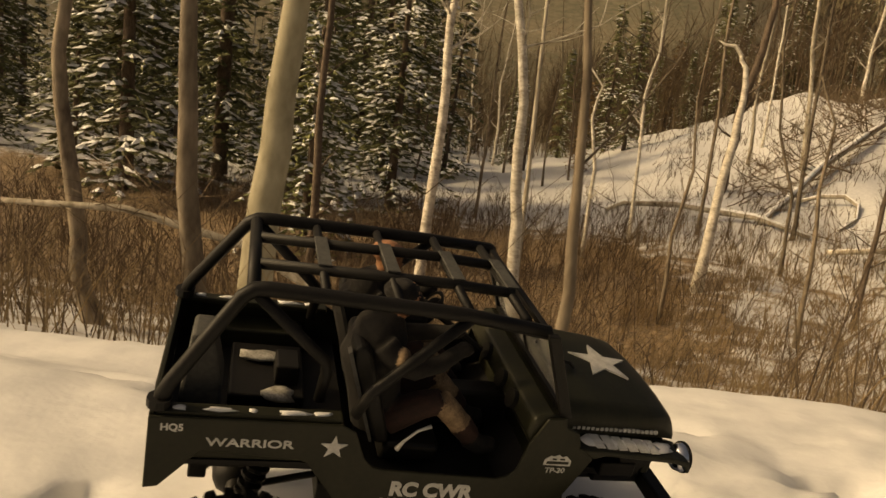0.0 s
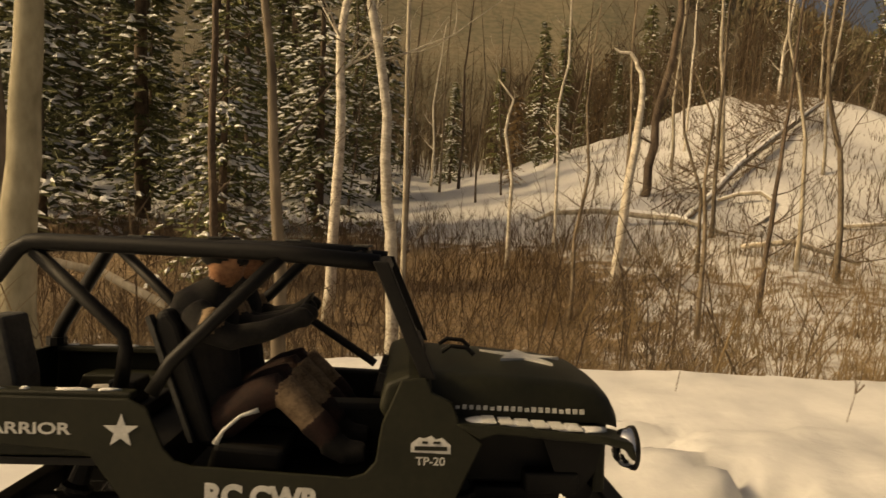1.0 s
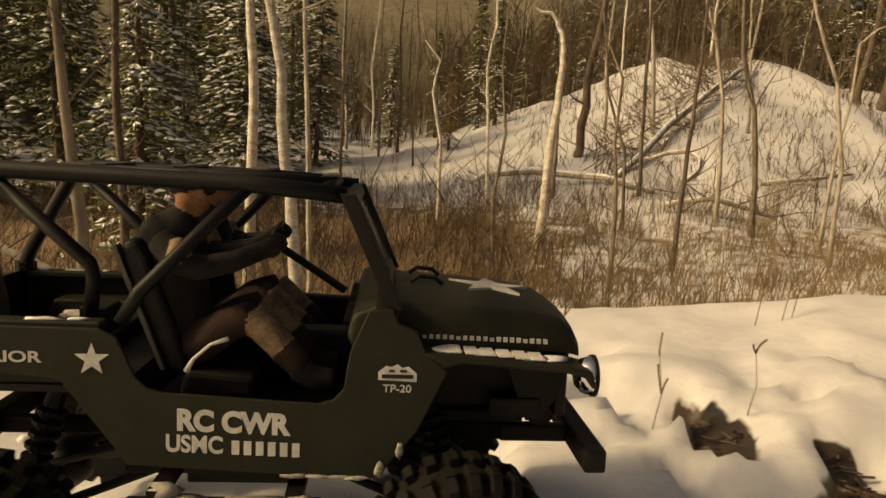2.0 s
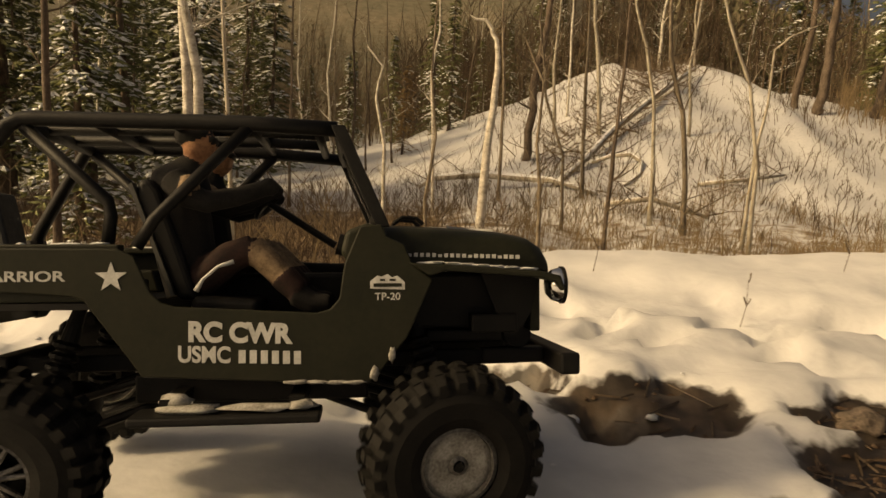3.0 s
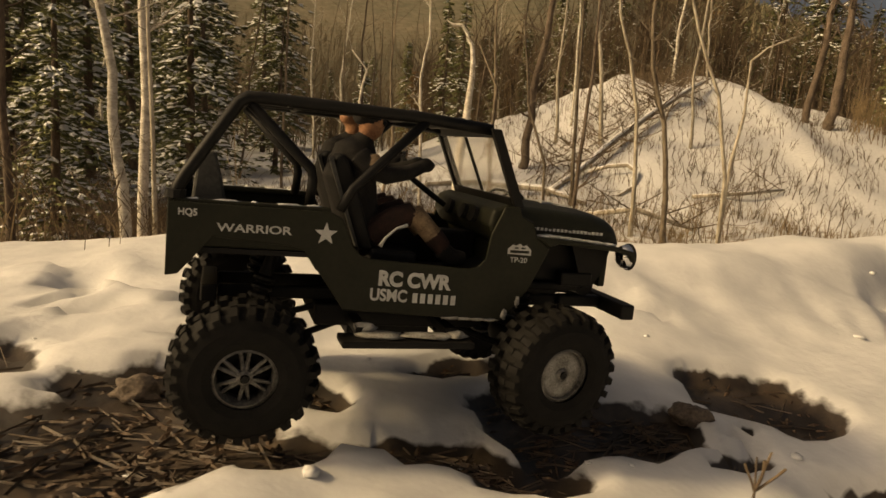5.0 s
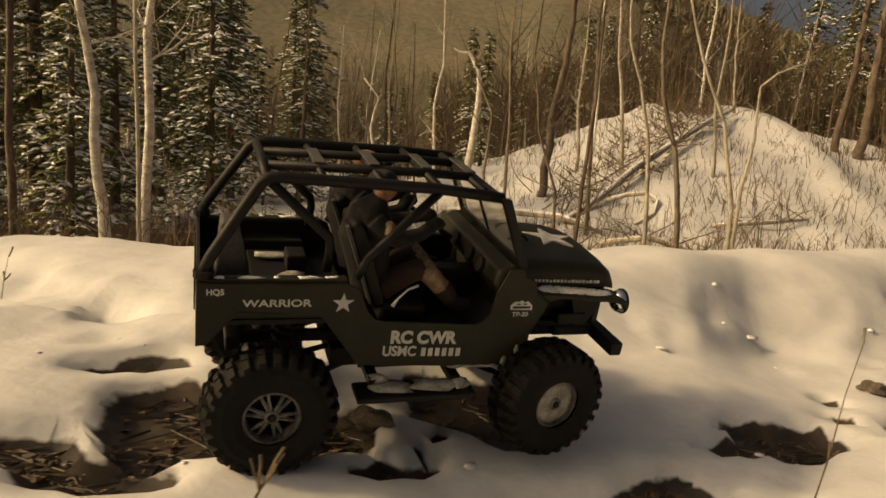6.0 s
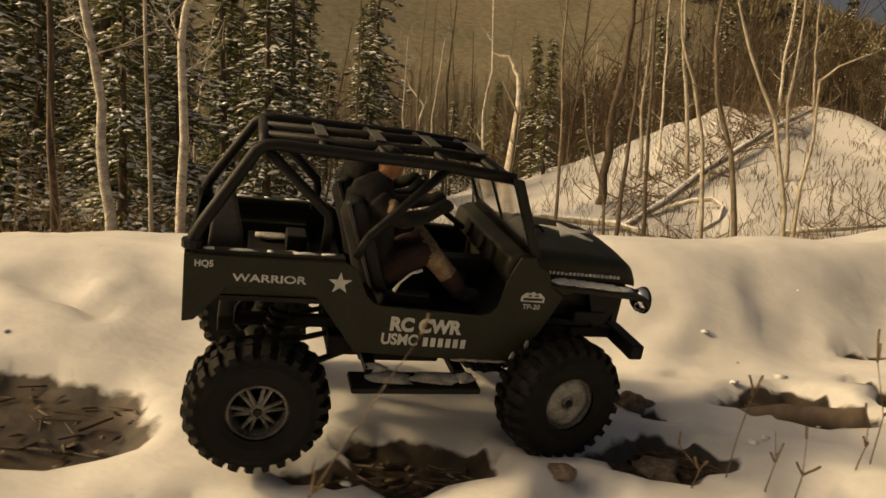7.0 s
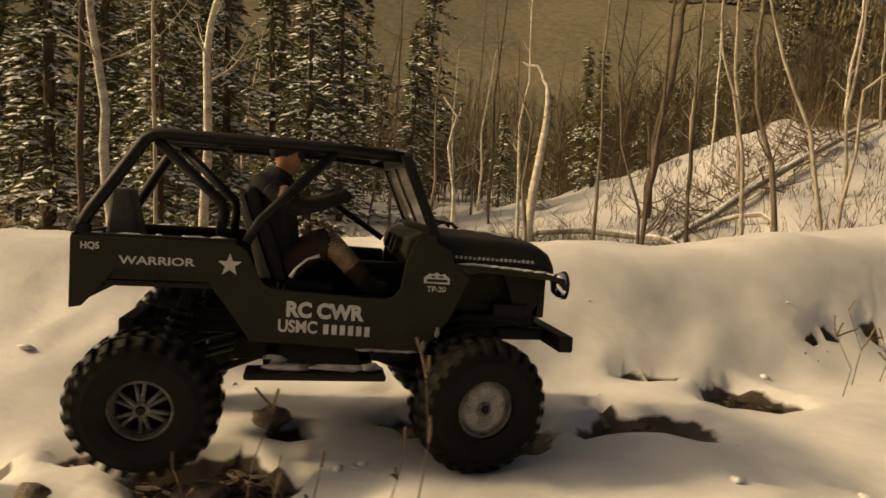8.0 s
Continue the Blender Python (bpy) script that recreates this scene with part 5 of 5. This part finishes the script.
def sapling(points, radius, label, twigs, seed, name="sapling", reach=0.10):
    pts = [Vector(p) for p in points]
    base = Vector((pts[0].x, pts[0].y, z_at(pts[0].x, pts[0].y) - 0.01))
    rel = [Vector((0, 0, 0))] + [p - base for p in pts]
    rng = random.Random(seed)
    ob = tagged(new(name), label, "sapling")
    ob.location = base
    n = len(rel)
    part("stem", tube(bmesh.new(), rel, [radius * (1 - 0.7 * k / n) for k in range(n)], 8), DARK_BARK, ob, "", True)
    bm = bmesh.new()
    for k in range(twigs):
        i = rng.randint(min(2, n - 1), n - 1)
        a = rng.uniform(0, 6.28)
        limb(bm, rel[i], (math.cos(a) * 0.6, math.sin(a) * 0.4, rng.uniform(0.5, 1.4)), reach * rng.uniform(0.4, 1), radius * 0.35, rng, 0)
    if twigs:
        tagged(part("twig", bm, TWIG, ob, "", True), kind="stuff")
    return ob


sapling([(1.920, 0.30, 0.12), (1.915, 0.31, 0.16), (1.89, 0.34, 0.25), (1.875, 0.355, 0.31), (1.867, 0.36, 0.325), (1.84, 0.37, 0.345), (1.805, 0.37, 0.36)], 0.0036, "thin leafless brown sapling beside the muddy track", 7, 1, reach=0.09)
sapling([(1.932, 0.305, 0.12), (1.935, 0.315, 0.16), (1.938, 0.33, 0.21), (1.932, 0.34, 0.26)], 0.0022, "thin leafless twig beside the muddy track", 2, 2, reach=0.05)
sapling([(2.16, 0.36, 0.13), (2.14, 0.365, 0.19), (2.09, 0.39, 0.21), (2.04, 0.42, 0.232)], 0.0022, "pale bent dry stem beside the track", 2, 3, "dry_stem", 0.03)
sapling([(2.68, 0.68, 0.05), (2.69, 0.70, 0.08), (2.70, 0.73, 0.10)], 0.002, "small dark twig standing in the snow", 4, 4, "twig", 0.04)
sapling([(3.22, 0.93, 0.0), (3.25, 0.97, 0.06), (3.28, 1.02, 0.12), (3.31, 1.06, 0.175)], 0.0012, "thin dry weed stem in the snow", 3, 5, "weed", 0.025)
for i, (x, y, h) in enumerate([(3.61, 1.24, 0.09), (3.645, 1.22, 0.06), (3.675, 1.23, 0.07), (3.74, 1.26, 0.05), (3.76, 1.28, 0.11), (3.57, 1.2, 0.04), (4.23, 1.9, 0.09), (4.26, 1.98, 0.12), (4.31, 2.02, 0.07),
                               (1.20, 1.5, 0.10), (1.55, 1.55, 0.14), (1.60, 1.56, 0.13), (1.80, 1.5, 0.10), (1.30, 1.2, 0.10), (1.42, 1.2, 0.08), (0.95, 1.6, 0.12), (2.30, 1.45, 0.08), (1.62, 1.57, 0.11), (2.02, 1.25, 0.08), (3.05, 3.4, 0.5)]):
    z = z_at(x, y)
    sapling([(x, y, z), (x + 0.006, y, z + h * 0.5), (x + RNG.uniform(-0.02, 0.02), y + 0.01, z + h)], 0.0010 if i < 19 else 0.006, "thin dry weed stem standing in the snow", 3, 30 + i, "weed", h * 0.4)


def rock(name, x, y, size, material, label, seed, dz=0.0):
    bm = bmesh.new()
    blob(bm, (0, 0, 0), size, seed, 0.6, 3)
    ob = tagged(part(name, bm, material, None, "", True), label, "stone")
    ob.location = (x, y, z_at(x, y) + size[2] * 0.3 + dz)
    return ob


STONE = varied("dark_stone", (0.04, 0.03, 0.024), (0.17, 0.13, 0.10), 40, 0.85, 0, 0.7, 0.004)
for i, (x, y, s) in enumerate([(3.545, 1.27, 0.026), (3.44, 1.17, 0.014), (3.52, 1.43, 0.022), (2.72, 1.0, 0.025), (2.02, 0.86, 0.03), (2.14, 0.9, 0.024), (1.36, 1.16, 0.018), (4.6, 2.1, 0.05), (4.42, 1.97, 0.022)]):
    rock("stone", x, y, (s, s * 0.8, s * 0.6), STONE, "dark wet stone lying in the snow", i)
log("wood_piece", [(3.66, 1.485, 0.008), (3.72, 1.475, 0.012), (3.79, 1.455, 0.012), (3.815, 1.45, 0.010)], [0.010, 0.014, 0.016, 0.014], DARK_BARK, "short weathered piece of wood in the snow")

# dead leaves, straw and twigs on the bare patches
lrng = random.Random(17)
lv, lf, tv, tf = [], [], [], []
spots = []
while len(spots) < 5200:
    cx, cy, a, b, turn = lrng.choice(BARE)
    u, v = lrng.uniform(-1.2, 1.2) * a, lrng.uniform(-1.2, 1.2) * b
    c, s = math.cos(radians(turn)), math.sin(radians(turn))
    spots.append((cx + u * c - v * s, cy + u * s + v * c))
sx, sy = np.array([p[0] for p in spots]), np.array([p[1] for p in spots])
keep, sz = bare(sx, sy) > 0.62, height(sx, sy)
for x, y, z, k in zip(sx, sy, sz, keep):
    if not k:
        continue
    a = lrng.gauss(0.35, 0.7)
    if lrng.random() < 0.45:
        l, w, t = lrng.uniform(0.004, 0.011), lrng.uniform(0.002, 0.005), lrng.uniform(-0.3, 0.5)
        d, e = Vector((math.cos(a), math.sin(a), t)) * l, Vector((-math.sin(a), math.cos(a), lrng.uniform(-0.4, 0.4))) * w
        p, k0 = Vector((x, y, z + 0.004)), len(lv)
        lv.extend((p - d, p + e, p + d, p - e, p + Vector((0, 0, 0.003))))
        lf.extend(((k0, k0 + 1, k0 + 4), (k0 + 1, k0 + 2, k0 + 4), (k0 + 2, k0 + 3, k0 + 4), (k0 + 3, k0, k0 + 4)))
    else:
        l, r = lrng.uniform(0.008, 0.035), lrng.uniform(0.0006, 0.0017)
        d = Vector((math.cos(a), math.sin(a), lrng.uniform(-0.12, 0.15))) * l
        p, k0 = Vector((x, y, z + 0.003)), len(tv)
        n = Vector((-math.sin(a), math.cos(a), 0)) * r
        for q in (p - d, p + d):
            tv.extend((q + n, q - n, q + Vector((0, 0, r * 1.6))))
        tf.extend(((k0, k0 + 1, k0 + 4, k0 + 3), (k0 + 1, k0 + 2, k0 + 5, k0 + 4), (k0 + 2, k0, k0 + 3, k0 + 5)))
tagged(raw("leaf_litter", lv, lf, LEAF), "wet brown dead leaves on the bare mud", "leaf litter", kind="stuff")
tagged(raw("straw_litter", tv, tf, MUD_STRAW), "dead grass and small twigs on the bare mud", "leaf litter", kind="stuff")


# loose clods of snow along the trail
bm = bmesh.new()
crng = random.Random(23)
made = 0
while made < 130:
    x = crng.uniform(-0.8, 4.8)
    y = float(np.interp(x, TRACK_X, TRACK_Y)) + crng.choice((-1, 1)) * crng.uniform(0.10, 0.36)
    if crng.random() < 0.6 and not (bare(np.array([x]), np.array([y]))[0] > 0.1):
        continue
    s = 0.003 + 0.009 * crng.random() ** 2.5
    blob(bm, (x, y, z_at(x, y) + s * 0.2), (s * crng.uniform(0.8, 1.5), s, s * crng.uniform(0.35, 0.55)), made * 0.7, 0.5, 1)
    made += 1
tagged(part("snow_clods", bm, SNOW, None, "", True), "small loose clods of snow along the trail", "snow", kind="stuff")


# ---- what moves ----
# how far each axle end stands above its rest on the body, as the springs give: near and far side
SPRING_T = [0.0, 0.5, 1.0, 2.0, 2.2, 3.3, 3.5, 4.0, 4.5, 4.7, 5.8, 6.0, 6.5, 7.0, 7.5, 8.0]
FRONT_NEAR = [0.006, 0.002, -0.003, -0.004, -0.009, -0.012, -0.006, 0.0, -0.007, -0.009, 0.007, 0.008, 0.012, 0.012, 0.004, -0.004]
FRONT_FAR = [-0.006, -0.002, 0.003, 0.004, 0.009, 0.012, 0.006, 0.0, 0.007, 0.009, -0.007, -0.008, -0.012, -0.012, -0.004, 0.004]
REAR_NEAR = [0.006, 0.002, -0.004, -0.006, -0.009, -0.008, -0.006, -0.012, -0.007, -0.008, 0.004, 0.014, 0.010, 0.004, -0.008, -0.005]
REAR_FAR = [-0.006, -0.002, 0.004, 0.006, 0.012, 0.030, 0.034, 0.034, 0.030, 0.026, -0.004, -0.008, -0.008, -0.004, 0.008, 0.016]


def spring(t, front):
    """Lift of the axle's middle and its tilt in degrees."""
    near = float(np.interp(t, SPRING_T, FRONT_NEAR if front else REAR_NEAR))
    far = float(np.interp(t, SPRING_T, FRONT_FAR if front else REAR_FAR))
    return (near + far) / 2, math.degrees(math.atan2(far - near, 0.238))


def motions():
    walk(CAR, CAR_ROWS)
    for doll in DOLLS:
        walk(doll, CAR_ROWS)
    times = [min(k * 0.15, 8.0) for k in range(55)]
    for axle, front in zip(AXLES, (False, True)):
        rows = []
        for t in times:
            lift, tilt = spring(t, front)
            rows.append((t, pose(0, 0, lift, tilt, 0, 0)))
        walk(axle, rows)
    for wheel in WHEELS:
        x, y, z = wheel.location
        rows = []
        for k, t in enumerate(times):
            lift, tilt = spring(t, x > 0)
            rows.append((t, pose(x, 0, lift, tilt, 0, 0) @ pose(0, y, 0, 0, 0, 0 if x < 0 else 9) @ pose(0, 0, 0, 0, (k * 61.0) % 360, 0)))
        walk(wheel, rows)


motions()
